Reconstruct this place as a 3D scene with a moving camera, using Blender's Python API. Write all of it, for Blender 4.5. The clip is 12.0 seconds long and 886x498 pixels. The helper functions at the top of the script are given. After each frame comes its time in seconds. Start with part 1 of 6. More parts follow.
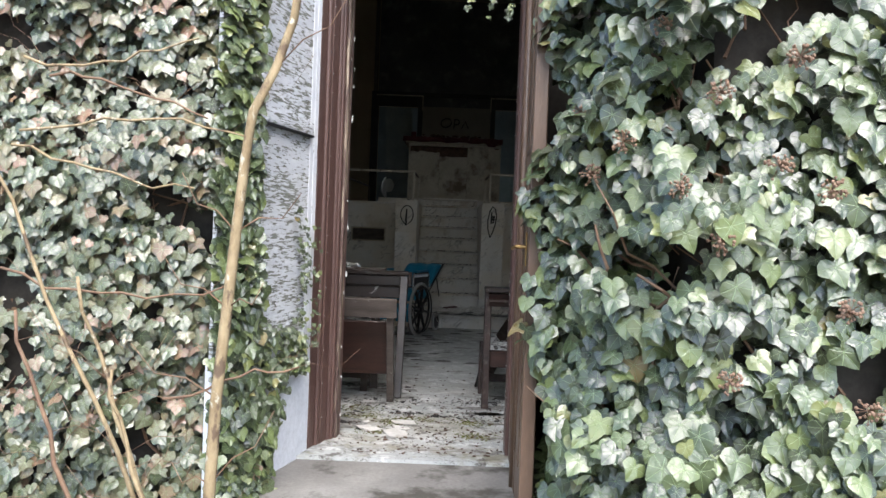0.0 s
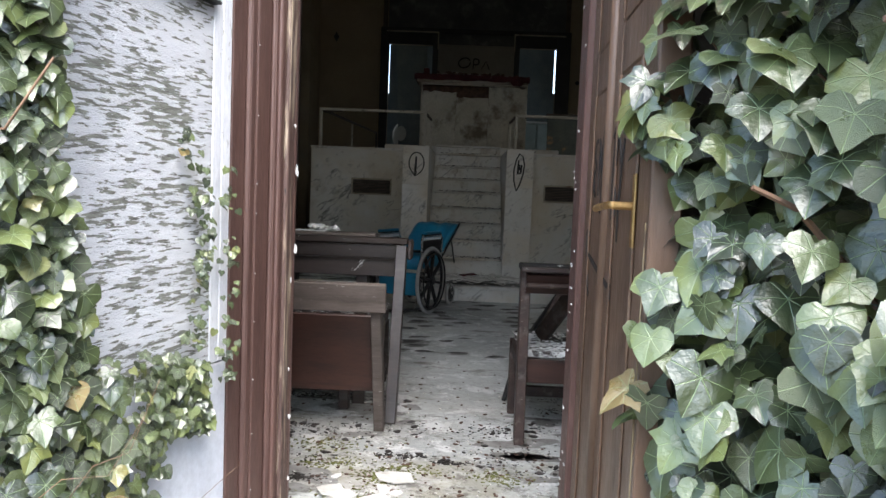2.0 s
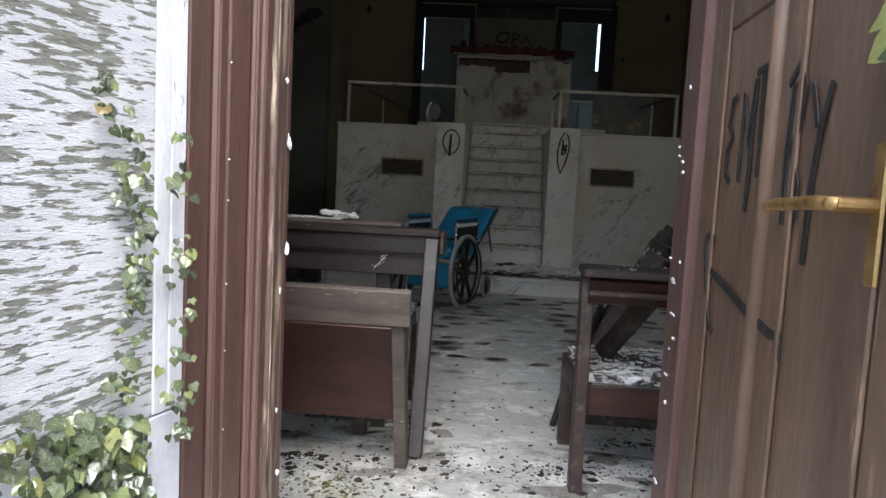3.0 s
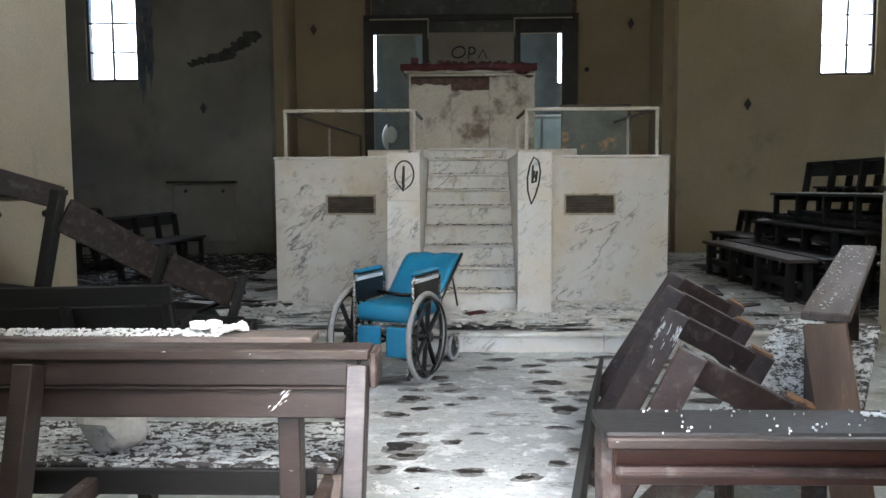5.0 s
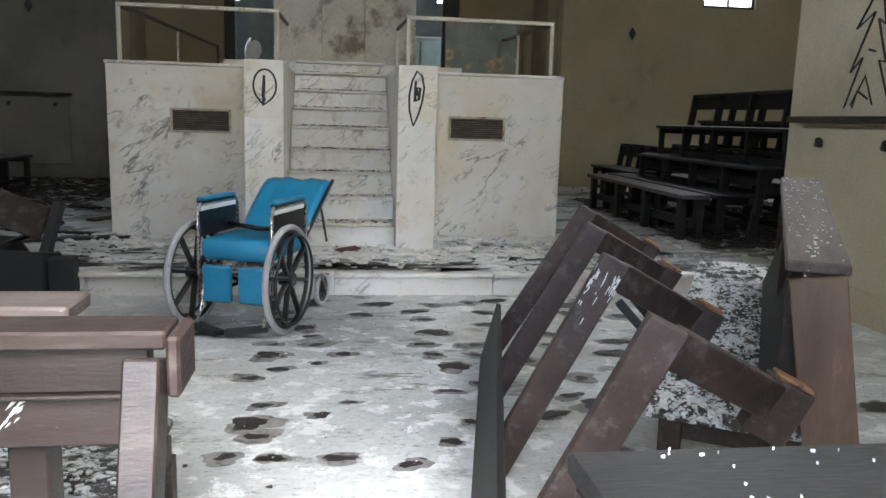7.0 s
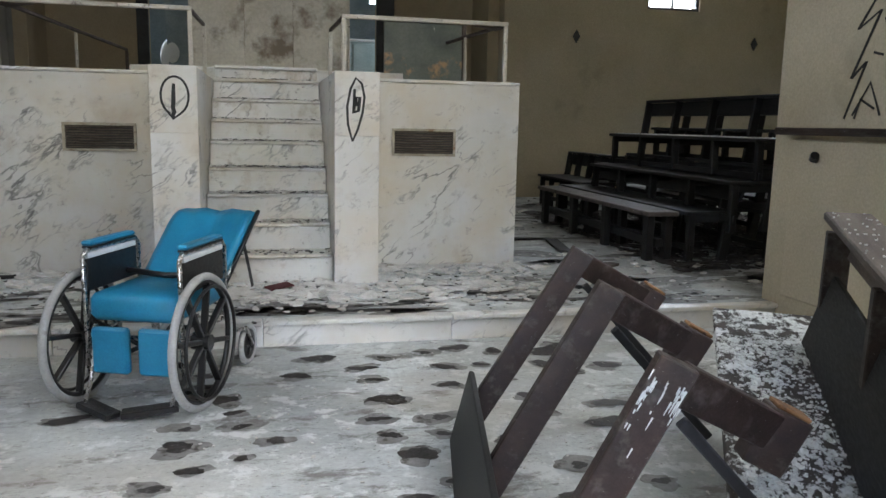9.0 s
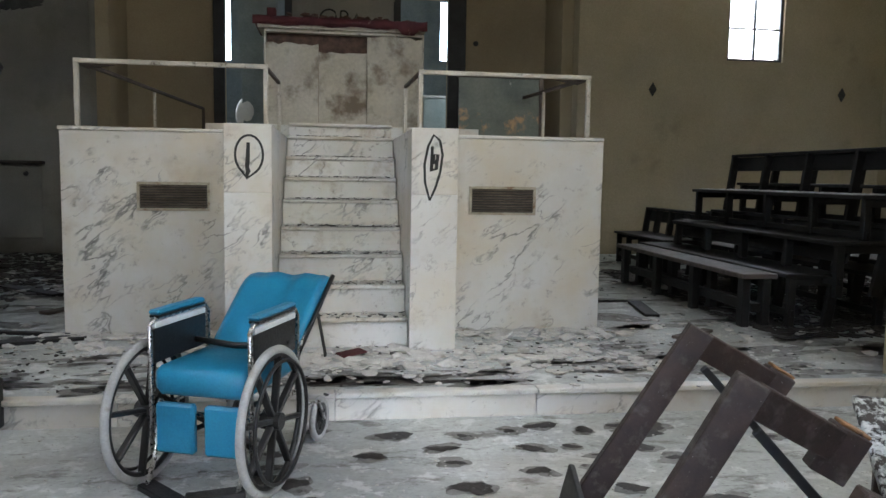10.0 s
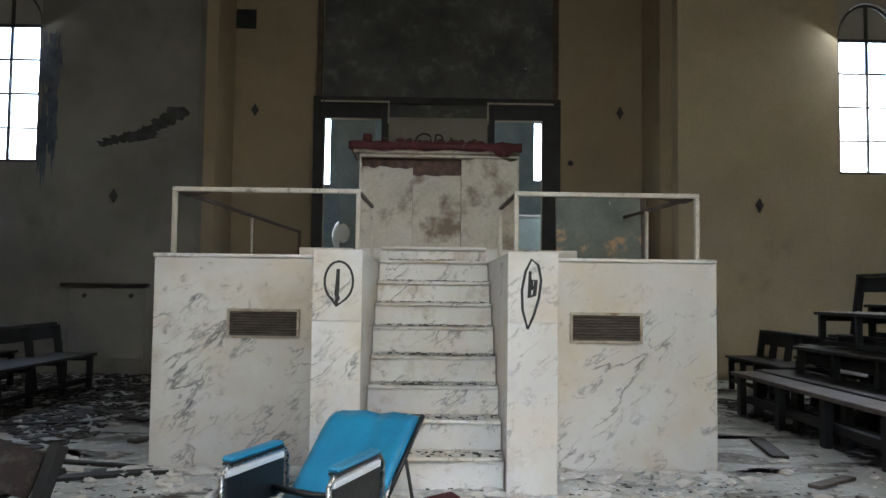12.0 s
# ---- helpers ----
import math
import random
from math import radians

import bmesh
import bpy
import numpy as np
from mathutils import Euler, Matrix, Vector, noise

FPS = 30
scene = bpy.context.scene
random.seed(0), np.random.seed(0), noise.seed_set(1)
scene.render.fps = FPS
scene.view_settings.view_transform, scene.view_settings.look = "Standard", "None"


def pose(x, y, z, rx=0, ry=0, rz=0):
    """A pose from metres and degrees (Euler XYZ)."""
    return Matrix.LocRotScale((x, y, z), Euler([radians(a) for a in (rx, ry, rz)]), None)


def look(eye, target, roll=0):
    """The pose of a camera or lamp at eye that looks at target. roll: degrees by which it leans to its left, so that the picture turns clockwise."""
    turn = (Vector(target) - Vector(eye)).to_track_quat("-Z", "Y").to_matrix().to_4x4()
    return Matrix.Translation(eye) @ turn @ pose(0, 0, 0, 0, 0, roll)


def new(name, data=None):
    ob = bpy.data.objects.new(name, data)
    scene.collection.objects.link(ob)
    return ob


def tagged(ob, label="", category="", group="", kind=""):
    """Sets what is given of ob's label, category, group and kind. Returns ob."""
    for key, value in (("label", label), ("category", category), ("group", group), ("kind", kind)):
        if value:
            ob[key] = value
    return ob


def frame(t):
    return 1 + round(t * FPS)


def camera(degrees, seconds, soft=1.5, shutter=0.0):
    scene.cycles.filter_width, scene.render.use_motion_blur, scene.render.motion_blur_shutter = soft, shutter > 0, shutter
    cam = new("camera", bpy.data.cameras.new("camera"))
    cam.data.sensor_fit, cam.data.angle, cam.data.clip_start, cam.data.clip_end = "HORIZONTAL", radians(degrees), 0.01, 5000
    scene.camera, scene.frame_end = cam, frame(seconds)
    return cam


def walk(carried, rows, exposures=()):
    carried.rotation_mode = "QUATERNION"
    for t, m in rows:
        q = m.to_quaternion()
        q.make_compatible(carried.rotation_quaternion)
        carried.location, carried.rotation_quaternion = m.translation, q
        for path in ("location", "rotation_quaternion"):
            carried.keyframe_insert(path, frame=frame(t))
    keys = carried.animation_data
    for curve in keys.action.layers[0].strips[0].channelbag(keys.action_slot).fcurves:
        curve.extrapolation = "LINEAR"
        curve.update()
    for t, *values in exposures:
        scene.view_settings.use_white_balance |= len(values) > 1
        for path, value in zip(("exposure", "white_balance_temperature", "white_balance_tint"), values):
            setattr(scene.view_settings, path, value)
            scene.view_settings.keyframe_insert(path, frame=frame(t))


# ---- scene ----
cam = camera(59.7, 12.0)
PATH = [
    (0, (0.042, -0.023, 1.265), (0.030, 1.977, 1.232), 2.2),
    (0.5, (0.072, 0.475, 1.297), (0.059, 2.474, 1.239), 2.4),
    (1, (0.101, 1.005, 1.275), (0.076, 3.002, 1.181), 2.4),
    (1.5, (0.097, 1.464, 1.253), (0.068, 3.460, 1.126), 2.3),
    (2, (0.048, 1.908, 1.248), (-0.006, 3.901, 1.096), 2.3),
    (2.5, (0.017, 2.355, 1.217), (-0.089, 4.344, 1.037), 2.7),
    (3, (-0.008, 2.69, 1.245), (-0.144, 4.675, 1.041), 3.0),
    (4, (0.0, 3.38, 1.36), (-0.115, 5.37, 1.155), 1.3),
    (5, (0.023, 3.943, 1.447), (-0.037, 5.935, 1.287), -0.3),
    (5.5, (0.013, 4.12, 1.44), (-0.002, 6.112, 1.264), -0.1),
    (6, (-0.028, 4.402, 1.396), (0.037, 6.389, 1.18), 0.6),
    (6.5, (-0.022, 4.6, 1.351), (0.141, 6.574, 1.072), 1.2),
    (7, (0.021, 4.871, 1.336), (0.293, 6.824, 1.005), 1.7),
    (9, (0.042, 5.792, 1.413), (0.483, 7.716, 1.094), 1.2),
    (9.5, (0.048, 5.959, 1.428), (0.4, 7.911, 1.176), 0.9),
    (10, (-0.006, 6.152, 1.442), (0.273, 8.124, 1.256), 0.9),
    (10.5, (-0.05, 6.289, 1.458), (0.159, 8.274, 1.337), 1.0),
    (11, (-0.032, 6.407, 1.478), (0.103, 8.402, 1.431), 0.9),
    (11.5, (-0.02, 6.491, 1.493), (0.062, 8.489, 1.524), 0.8),
    (12, (0.007, 6.506, 1.511), (0.043, 8.503, 1.623), 0.7),
]
EXPOSURE = [(0, 1.95), (1.0, 2.2), (2.0, 2.42), (3.0, 2.5), (3.5, 3.1), (4.6, 4.8), (10, 4.88), (12, 5.05)]
walk(cam, [(t, look(eye, target, roll)) for t, eye, target, roll in PATH], EXPOSURE)

# ---- sky, sun, window light, added nave fill ----
world = bpy.data.worlds.new("overcast_sky")
scene.world = world
world.use_nodes = True
wt = world.node_tree
sky = wt.nodes.new("ShaderNodeTexSky")
sky.sky_type, sky.sun_disc = "NISHITA", False
sky.sun_elevation, sky.sun_rotation = radians(53), radians(169)
sky.air_density, sky.dust_density, sky.ozone_density = 1.0, 1.5, 1.5
wt.links.new(sky.outputs[0], wt.nodes["Background"].inputs[0])
wt.nodes["Background"].inputs[1].default_value = 0.13


def lamp(name, kind, energy, m, color=(1, 1, 1), size=None, angle=None):
    data = bpy.data.lights.new(name, kind)
    data.energy, data.color = energy, color
    if size:
        data.shape, data.size, data.size_y = "RECTANGLE", size[0], size[1]
    if angle:
        data.angle = radians(angle)
    ob = new(name, data)
    ob.matrix_world = m
    return ob


lamp("sun", "SUN", 1.7, look((0, 0, 0), (-0.12, 0.66, -0.9)), (1.0, 0.97, 0.95), angle=50)
AREA_LAMP_W = 3.55
for wx in (-6.72, 7.15):
    lamp("window_light", "AREA", AREA_LAMP_W * (0.3 if wx < 0 else 1.1), look((wx, 19.05, 4.8), (wx * 0.5, 11, 0.5)), (0.93, 0.97, 1.0), (0.95, 2.6))
# Fill lamps added high on both nave sides; no windows are known there.
for side in (-1, 1):
    for wy in (6.2, 8.6):
        lamp("window_light", "AREA", AREA_LAMP_W * (0.45 if side < 0 else 0.95), look((side * 3.8, wy, 4.9), (side * 1.3, wy + 0.6, 0.0)), (0.93, 0.97, 1.0), (0.95, 2.0))
for wx in (-2.6, 3.0):
    lamp("window_light", "AREA", 0.85, look((wx, 22.2, 3.6), (0.1, 20, 3.2)), (0.9, 0.97, 1.0), (0.9, 2.0))
# ---- materials ----
def noise_tex(nt, vec, scale, detail=5.0, rough=0.6):
    n = nt.nodes.new("ShaderNodeTexNoise")
    n.inputs["Scale"].default_value, n.inputs["Detail"].default_value, n.inputs["Roughness"].default_value = scale, detail, rough
    nt.links.new(vec, n.inputs["Vector"])
    return n.outputs["Fac"]


def ramp(nt, fac, stops):
    r = nt.nodes.new("ShaderNodeValToRGB")
    while len(r.color_ramp.elements) < len(stops):
        r.color_ramp.elements.new(0.5)
    for e, (p, c) in zip(r.color_ramp.elements, stops):
        e.position = p
        e.color = (c, c, c, 1) if isinstance(c, (int, float)) else (*c, 1)
    nt.links.new(fac, r.inputs[0])
    return r.outputs[0]


def mix(nt, fac, a, b, mode="MIX"):
    m = nt.nodes.new("ShaderNodeMix")
    m.data_type, m.blend_type = "RGBA", mode
    for sock, v in ((m.inputs[0], fac), (m.inputs[6], a), (m.inputs[7], b)):
        if isinstance(v, (int, float)):
            sock.default_value = v
        elif isinstance(v, tuple):
            sock.default_value = (*v, 1)
        else:
            nt.links.new(v, sock)
    return m.outputs[2]


def maths(nt, op, a, b=0.0):
    m = nt.nodes.new("ShaderNodeMath")
    m.operation = op
    for sock, v in zip(m.inputs, (a, b)):
        if isinstance(v, (int, float)):
            sock.default_value = v
        else:
            nt.links.new(v, sock)
    return m.outputs[0]


def shader(name, rough=0.7, metal=0.0, stretch=(1, 1, 1), coords="Object"):
    """A new material; gives it, its tree, its principled node and a vector that differs from object to object."""
    m = bpy.data.materials.new(name)
    m.use_nodes = True
    nt = m.node_tree
    b = nt.nodes["Principled BSDF"]
    b.inputs["Roughness"].default_value, b.inputs["Metallic"].default_value = rough, metal
    tc, info = nt.nodes.new("ShaderNodeTexCoord"), nt.nodes.new("ShaderNodeObjectInfo")
    mp = nt.nodes.new("ShaderNodeMapping")
    mp.inputs["Scale"].default_value = stretch
    nt.links.new(tc.outputs[coords], mp.inputs["Vector"])
    add = nt.nodes.new("ShaderNodeVectorMath")
    add.operation = "ADD"
    nt.links.new(mp.outputs[0], add.inputs[0])
    nt.links.new(maths(nt, "MULTIPLY", info.outputs["Random"], 17.0), add.inputs[1])
    return m, nt, b, add.outputs[0]


def bump(nt, b, height, strength, dist=0.01):
    n = nt.nodes.new("ShaderNodeBump")
    n.inputs["Strength"].default_value, n.inputs["Distance"].default_value = strength, dist
    nt.links.new(height, n.inputs["Height"])
    nt.links.new(n.outputs[0], b.inputs["Normal"])


def surface(name, c1, c2, scale=3, fine=40, rough=0.75, metal=0.0, relief=0.3, depth=0.004, stretch=(1, 1, 1), stain=None, flecks=None):
    """Two colours mixed at a coarse scale, a finer grain over them, then stains and flecks: (colour, scale, from, to)."""
    m, nt, b, v = shader(name, rough, metal, stretch)
    col = ramp(nt, noise_tex(nt, v, scale), [(0.32, c1), (0.68, c2)])
    grain = noise_tex(nt, v, fine, 6, 0.7)
    col = mix(nt, 0.55, col, ramp(nt, grain, [(0.25, 0.55), (0.7, 1.0)]), "MULTIPLY")
    for extra in (stain, flecks):
        if extra:
            c, s, lo, hi = extra
            col = mix(nt, ramp(nt, noise_tex(nt, v, s, 8, 0.65), [(lo, 0.0), (hi, 1.0)]), col, c)
    nt.links.new(col, b.inputs["Base Color"])
    nt.links.new(ramp(nt, grain, [(0.2, min(1.0, rough + 0.15)), (0.8, max(0.05, rough - 0.15))]), b.inputs["Roughness"])
    bump(nt, b, grain, relief, depth)
    return m


wood_brown = surface("brown_painted_wood", (0.085, 0.045, 0.038), (0.125, 0.068, 0.056), 4, 30, 0.5, stretch=(3, 3, 0.5), stain=((0.26, 0.19, 0.16), 9, 0.68, 0.76))
worn_edge = surface("worn_jamb_edge", (0.07, 0.04, 0.034), (0.12, 0.07, 0.058), 4, 30, 0.6, stretch=(4, 4, 0.4), stain=((0.34, 0.27, 0.2), 7, 0.5, 0.6), flecks=((0.02, 0.016, 0.014), 16, 0.6, 0.65))
red_panel = surface("dark_red_brown_wood", (0.03, 0.0125, 0.0095), (0.062, 0.025, 0.018), 2.5, 40, 0.4, stretch=(0.6, 3, 3), stain=((0.012, 0.008, 0.007), 3, 0.55, 0.72))
wood_door = surface("brown_door_wood", (0.095, 0.058, 0.038), (0.19, 0.118, 0.078), 2.5, 25, 0.42, stretch=(3, 3, 0.6), stain=((0.28, 0.18, 0.12), 6, 0.62, 0.72))
pew_wood = surface("dark_pew_wood", (0.012, 0.007, 0.005), (0.04, 0.022, 0.015), 3, 40, 0.62, stretch=(0.6, 4, 4), stain=((0.085, 0.078, 0.072), 3.5, 0.52, 0.74), flecks=((0.6, 0.6, 0.58), 34, 0.685, 0.70))
pew_red = surface("brown_pew_wood", (0.02, 0.011, 0.009), (0.054, 0.03, 0.024), 3, 40, 0.55, stretch=(4, 0.6, 4), stain=((0.12, 0.105, 0.096), 3.5, 0.54, 0.76), flecks=((0.6, 0.6, 0.58), 34, 0.685, 0.70))
pew_rail = surface("worn_brown_pew_wood", (0.014, 0.0095, 0.0085), (0.036, 0.0245, 0.021), 2.5, 40, 0.45, stretch=(0.6, 3, 3), stain=((0.06, 0.048, 0.042), 3.0, 0.56, 0.78), flecks=((0.6, 0.6, 0.58), 34, 0.7, 0.715))
pew_grey = surface("weathered_pew_wood", (0.05, 0.036, 0.03), (0.14, 0.115, 0.1), 3, 40, 0.7, stretch=(0.6, 4, 4), flecks=((0.55, 0.54, 0.52), 28, 0.66, 0.71))
# Dark wood with the deep shade of the heaps put into its colour.
pew_black = surface("shade_dark_pew_wood", (0.004, 0.004, 0.004), (0.012, 0.011, 0.011), 3, 40, 0.6, stretch=(0.6, 4, 4), flecks=((0.4, 0.4, 0.4), 30, 0.73, 0.77))
wall_plaster = surface("cream_plaster", (0.47, 0.4, 0.275), (0.57, 0.49, 0.355), 0.8, 55, 0.9, relief=0.1, stain=((0.27, 0.23, 0.17), 0.9, 0.58, 0.8))
# Darker copy of the greyed plaster; the dim west side's shade is in it.
wall_grey_shaded = surface("shaded_grey_plaster", (0.2, 0.19, 0.17), (0.3, 0.285, 0.255), 0.7, 55, 0.9, relief=0.1, stain=((0.13, 0.12, 0.1), 0.8, 0.55, 0.78))
wall_grey = surface("greyed_plaster", (0.37, 0.35, 0.31), (0.47, 0.45, 0.4), 0.7, 55, 0.9, relief=0.1, stain=((0.26, 0.24, 0.2), 0.8, 0.58, 0.82))
chancel_plaster = surface("tan_plaster", (0.38, 0.31, 0.21), (0.46, 0.38, 0.26), 0.8, 55, 0.9, relief=0.1, stain=((0.2, 0.16, 0.11), 0.9, 0.6, 0.82))
altar_plaster = surface("cracked_altar_plaster", (0.5, 0.46, 0.37), (0.62, 0.58, 0.49), 2.5, 30, 0.85, stain=((0.18, 0.14, 0.1), 2.2, 0.5, 0.64))
dark_panel = surface("black_painted_panel", (0.06, 0.066, 0.068), (0.14, 0.145, 0.145), 1.6, 20, 0.55, stain=((0.2, 0.2, 0.2), 3.2, 0.55, 0.72), flecks=((0.55, 0.55, 0.55), 7, 0.70, 0.72))
dark_wood = surface("black_frame_wood", (0.012, 0.013, 0.015), (0.03, 0.03, 0.034), 3, 30, 0.5)
rail_paint = surface("chipped_cream_rail_paint", (0.48, 0.44, 0.36), (0.6, 0.56, 0.48), 8, 50, 0.5, stain=((0.12, 0.09, 0.07), 14, 0.6, 0.68))
rail_dark = surface("rusted_rail", (0.06, 0.045, 0.04), (0.13, 0.1, 0.08), 8, 50, 0.7)
red_cloth = surface("dusty_red_cloth", (0.055, 0.009, 0.012), (0.11, 0.02, 0.024), 5, 90, 0.85, stain=((0.4, 0.3, 0.28), 6, 0.62, 0.75))
rust_heap = surface("brown_rubbish", (0.06, 0.035, 0.025), (0.15, 0.085, 0.06), 14, 60, 0.9)
# Shade behind the ivy and the open door is put into this dark colour.
porch_shade_render = surface("shade_dark_render", (0.025, 0.022, 0.018), (0.07, 0.06, 0.05), 3, 40, 0.95)
soil = surface("leaf_litter_soil", (0.05, 0.04, 0.03), (0.13, 0.1, 0.075), 5, 50, 0.95, relief=0.8, depth=0.02, stain=((0.1, 0.12, 0.04), 4, 0.55, 0.7))
concrete = surface("dirty_concrete", (0.15, 0.14, 0.13), (0.27, 0.26, 0.24), 2, 50, 0.9, stain=((0.06, 0.055, 0.045), 3, 0.5, 0.62))
blue_vinyl = surface("blue_vinyl", (0.012, 0.2, 0.36), (0.018, 0.26, 0.45), 3, 120, 0.42, relief=0.12, depth=0.001, stain=((0.25, 0.38, 0.45), 9, 0.68, 0.8))
black_plastic = surface("black_plastic", (0.005, 0.005, 0.006), (0.013, 0.013, 0.014), 6, 60, 0.4, stain=((0.12, 0.12, 0.12), 12, 0.72, 0.8))
tyre_grey = surface("grey_rubber_tyre", (0.34, 0.34, 0.33), (0.46, 0.46, 0.45), 8, 80, 0.7, stain=((0.18, 0.17, 0.15), 8, 0.58, 0.7))
chrome = surface("dull_chrome", (0.5, 0.48, 0.46), (0.62, 0.61, 0.6), 12, 60, 0.28, 1.0, stain=((0.2, 0.1, 0.06), 14, 0.7, 0.76))
grille_metal = surface("rusty_grille", (0.1, 0.08, 0.065), (0.2, 0.16, 0.13), 8, 60, 0.6, 0.4)
grille_frame = surface("tarnished_grille_frame", (0.36, 0.31, 0.24), (0.5, 0.45, 0.36), 10, 60, 0.5, 0.2, stain=((0.2, 0.11, 0.06), 9, 0.56, 0.68))
spray_black = surface("black_spray_paint", (0.008, 0.008, 0.008), (0.016, 0.016, 0.016), 6, 60, 0.6)
rubble_white = surface("white_plaster_rubble", (0.55, 0.53, 0.49), (0.72, 0.7, 0.67), 7, 60, 0.95, stain=((0.3, 0.27, 0.22), 6, 0.58, 0.7))
flake_white = surface("white_paint_flakes", (0.6, 0.61, 0.6), (0.78, 0.79, 0.78), 9, 70, 0.85, stain=((0.3, 0.29, 0.27), 12, 0.58, 0.68))
bark_pale = surface("pale_lichened_bark", (0.24, 0.17, 0.09), (0.4, 0.31, 0.18), 18, 70, 0.85, stretch=(1, 1, 0.5), stain=((0.12, 0.08, 0.05), 16, 0.54, 0.62), flecks=((0.5, 0.46, 0.36), 22, 0.6, 0.66))
bark_brown = surface("brown_stem_bark", (0.14, 0.08, 0.05), (0.26, 0.16, 0.1), 14, 70, 0.9)
berry_brown = surface("brown_seed_heads", (0.16, 0.09, 0.06), (0.33, 0.21, 0.14), 30, 90, 0.85)
moss_green = surface("yellow_moss", (0.09, 0.1, 0.025), (0.2, 0.2, 0.06), 9, 60, 0.9)
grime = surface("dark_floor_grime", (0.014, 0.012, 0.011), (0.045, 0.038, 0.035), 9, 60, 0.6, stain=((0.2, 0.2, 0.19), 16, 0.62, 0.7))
blue_stain = surface("damp_bluish_plaster", (0.06, 0.08, 0.11), (0.14, 0.16, 0.19), 4, 40, 0.9)
smoke_stain = surface("exposed_grey_plaster", (0.035, 0.034, 0.034), (0.085, 0.082, 0.078), 4, 40, 0.95)
brass = surface("worn_brass", (0.42, 0.26, 0.1), (0.6, 0.4, 0.18), 14, 60, 0.5, 1.0, stain=((0.16, 0.09, 0.04), 16, 0.58, 0.68))
bare_wood = surface("bare_orange_wood", (0.16, 0.075, 0.03), (0.34, 0.18, 0.085), 12, 60, 0.8, stain=((0.05, 0.025, 0.015), 10, 0.55, 0.65))
window_iron = surface("dark_window_iron", (0.03, 0.032, 0.035), (0.07, 0.07, 0.07), 9, 50, 0.6)
cabinet_paint = surface("pale_blue_cabinet_paint", (0.4, 0.52, 0.56), (0.52, 0.64, 0.67), 3, 40, 0.6)
mural_paint = surface("faded_green_painted_panel", (0.1, 0.12, 0.1), (0.19, 0.2, 0.165), 2.5, 30, 0.6, stain=((0.48, 0.28, 0.13), 2.2, 0.58, 0.66), flecks=((0.5, 0.5, 0.44), 6, 0.64, 0.7))
vestry_paint = surface("dim_blue_vestry_paint", (0.2, 0.25, 0.28), (0.3, 0.36, 0.39), 2, 30, 0.8)
mosaic = surface("white_enamel", (0.7, 0.73, 0.75), (0.8, 0.82, 0.83), 3, 30, 0.3)


def floor_material():
    """Pale terrazzo under plaster dust, with scuffs, dirt and a green tinge of moss by the door."""
    m, nt, b, v = shader("dusty_pale_floor", 0.75)
    base = ramp(nt, noise_tex(nt, v, 0.9, 6), [(0.3, (0.36, 0.375, 0.37)), (0.7, (0.6, 0.625, 0.61))])
    base = mix(nt, 0.5, base, ramp(nt, noise_tex(nt, v, 26, 7, 0.75), [(0.3, 0.5), (0.62, 1.0)]), "MULTIPLY")
    dust = ramp(nt, noise_tex(nt, v, 5, 9, 0.72), [(0.53, 0.0), (0.58, 1.0)])
    base = mix(nt, maths(nt, "MULTIPLY", dust, 0.6), base, (0.74, 0.75, 0.74))
    wide = nt.nodes.new("ShaderNodeMapping")
    wide.inputs["Scale"].default_value = (0.7, 1.5, 1.0)
    nt.links.new(v, wide.inputs["Vector"])
    dirt = ramp(nt, noise_tex(nt, wide.outputs[0], 2.6, 10, 0.76), [(0.54, 0.0), (0.62, 1.0)])
    base = mix(nt, maths(nt, "MULTIPLY", dirt, 0.75), base, (0.12, 0.105, 0.09))
    specks = ramp(nt, noise_tex(nt, wide.outputs[0], 38, 6, 0.7), [(0.6, 0.0), (0.66, 1.0)])
    base = mix(nt, maths(nt, "MULTIPLY", specks, 0.7), base, (0.08, 0.075, 0.07))
    brown = ramp(nt, noise_tex(nt, wide.outputs[0], 0.8, 5, 0.6), [(0.52, 0.0), (0.68, 0.5)])
    base = mix(nt, brown, base, (0.3, 0.26, 0.21))
    sx = nt.nodes.new("ShaderNodeSeparateXYZ")
    tc = nt.nodes.new("ShaderNodeTexCoord")
    nt.links.new(tc.outputs["Object"], sx.inputs[0])
    near = ramp(nt, maths(nt, "MULTIPLY", maths(nt, "SUBTRACT", sx.outputs["Y"], 4.0), 0.25), [(0.1, 1.0), (0.75, 0.0)])
    moss = ramp(nt, noise_tex(nt, v, 3.4, 10, 0.7), [(0.5, 0.0), (0.6, 1.0)])
    base = mix(nt, maths(nt, "MULTIPLY", maths(nt, "MULTIPLY", moss, near), 0.6), base, (0.17, 0.15, 0.07))
    litter = ramp(nt, noise_tex(nt, v, 9, 10, 0.8), [(0.53, 0.0), (0.58, 1.0)])
    base = mix(nt, maths(nt, "MULTIPLY", maths(nt, "MULTIPLY", litter, near), 0.85), base, (0.06, 0.05, 0.04))
    nt.links.new(base, b.inputs["Base Color"])
    bump(nt, b, noise_tex(nt, v, 30, 8, 0.75), 0.35, 0.006)
    return m


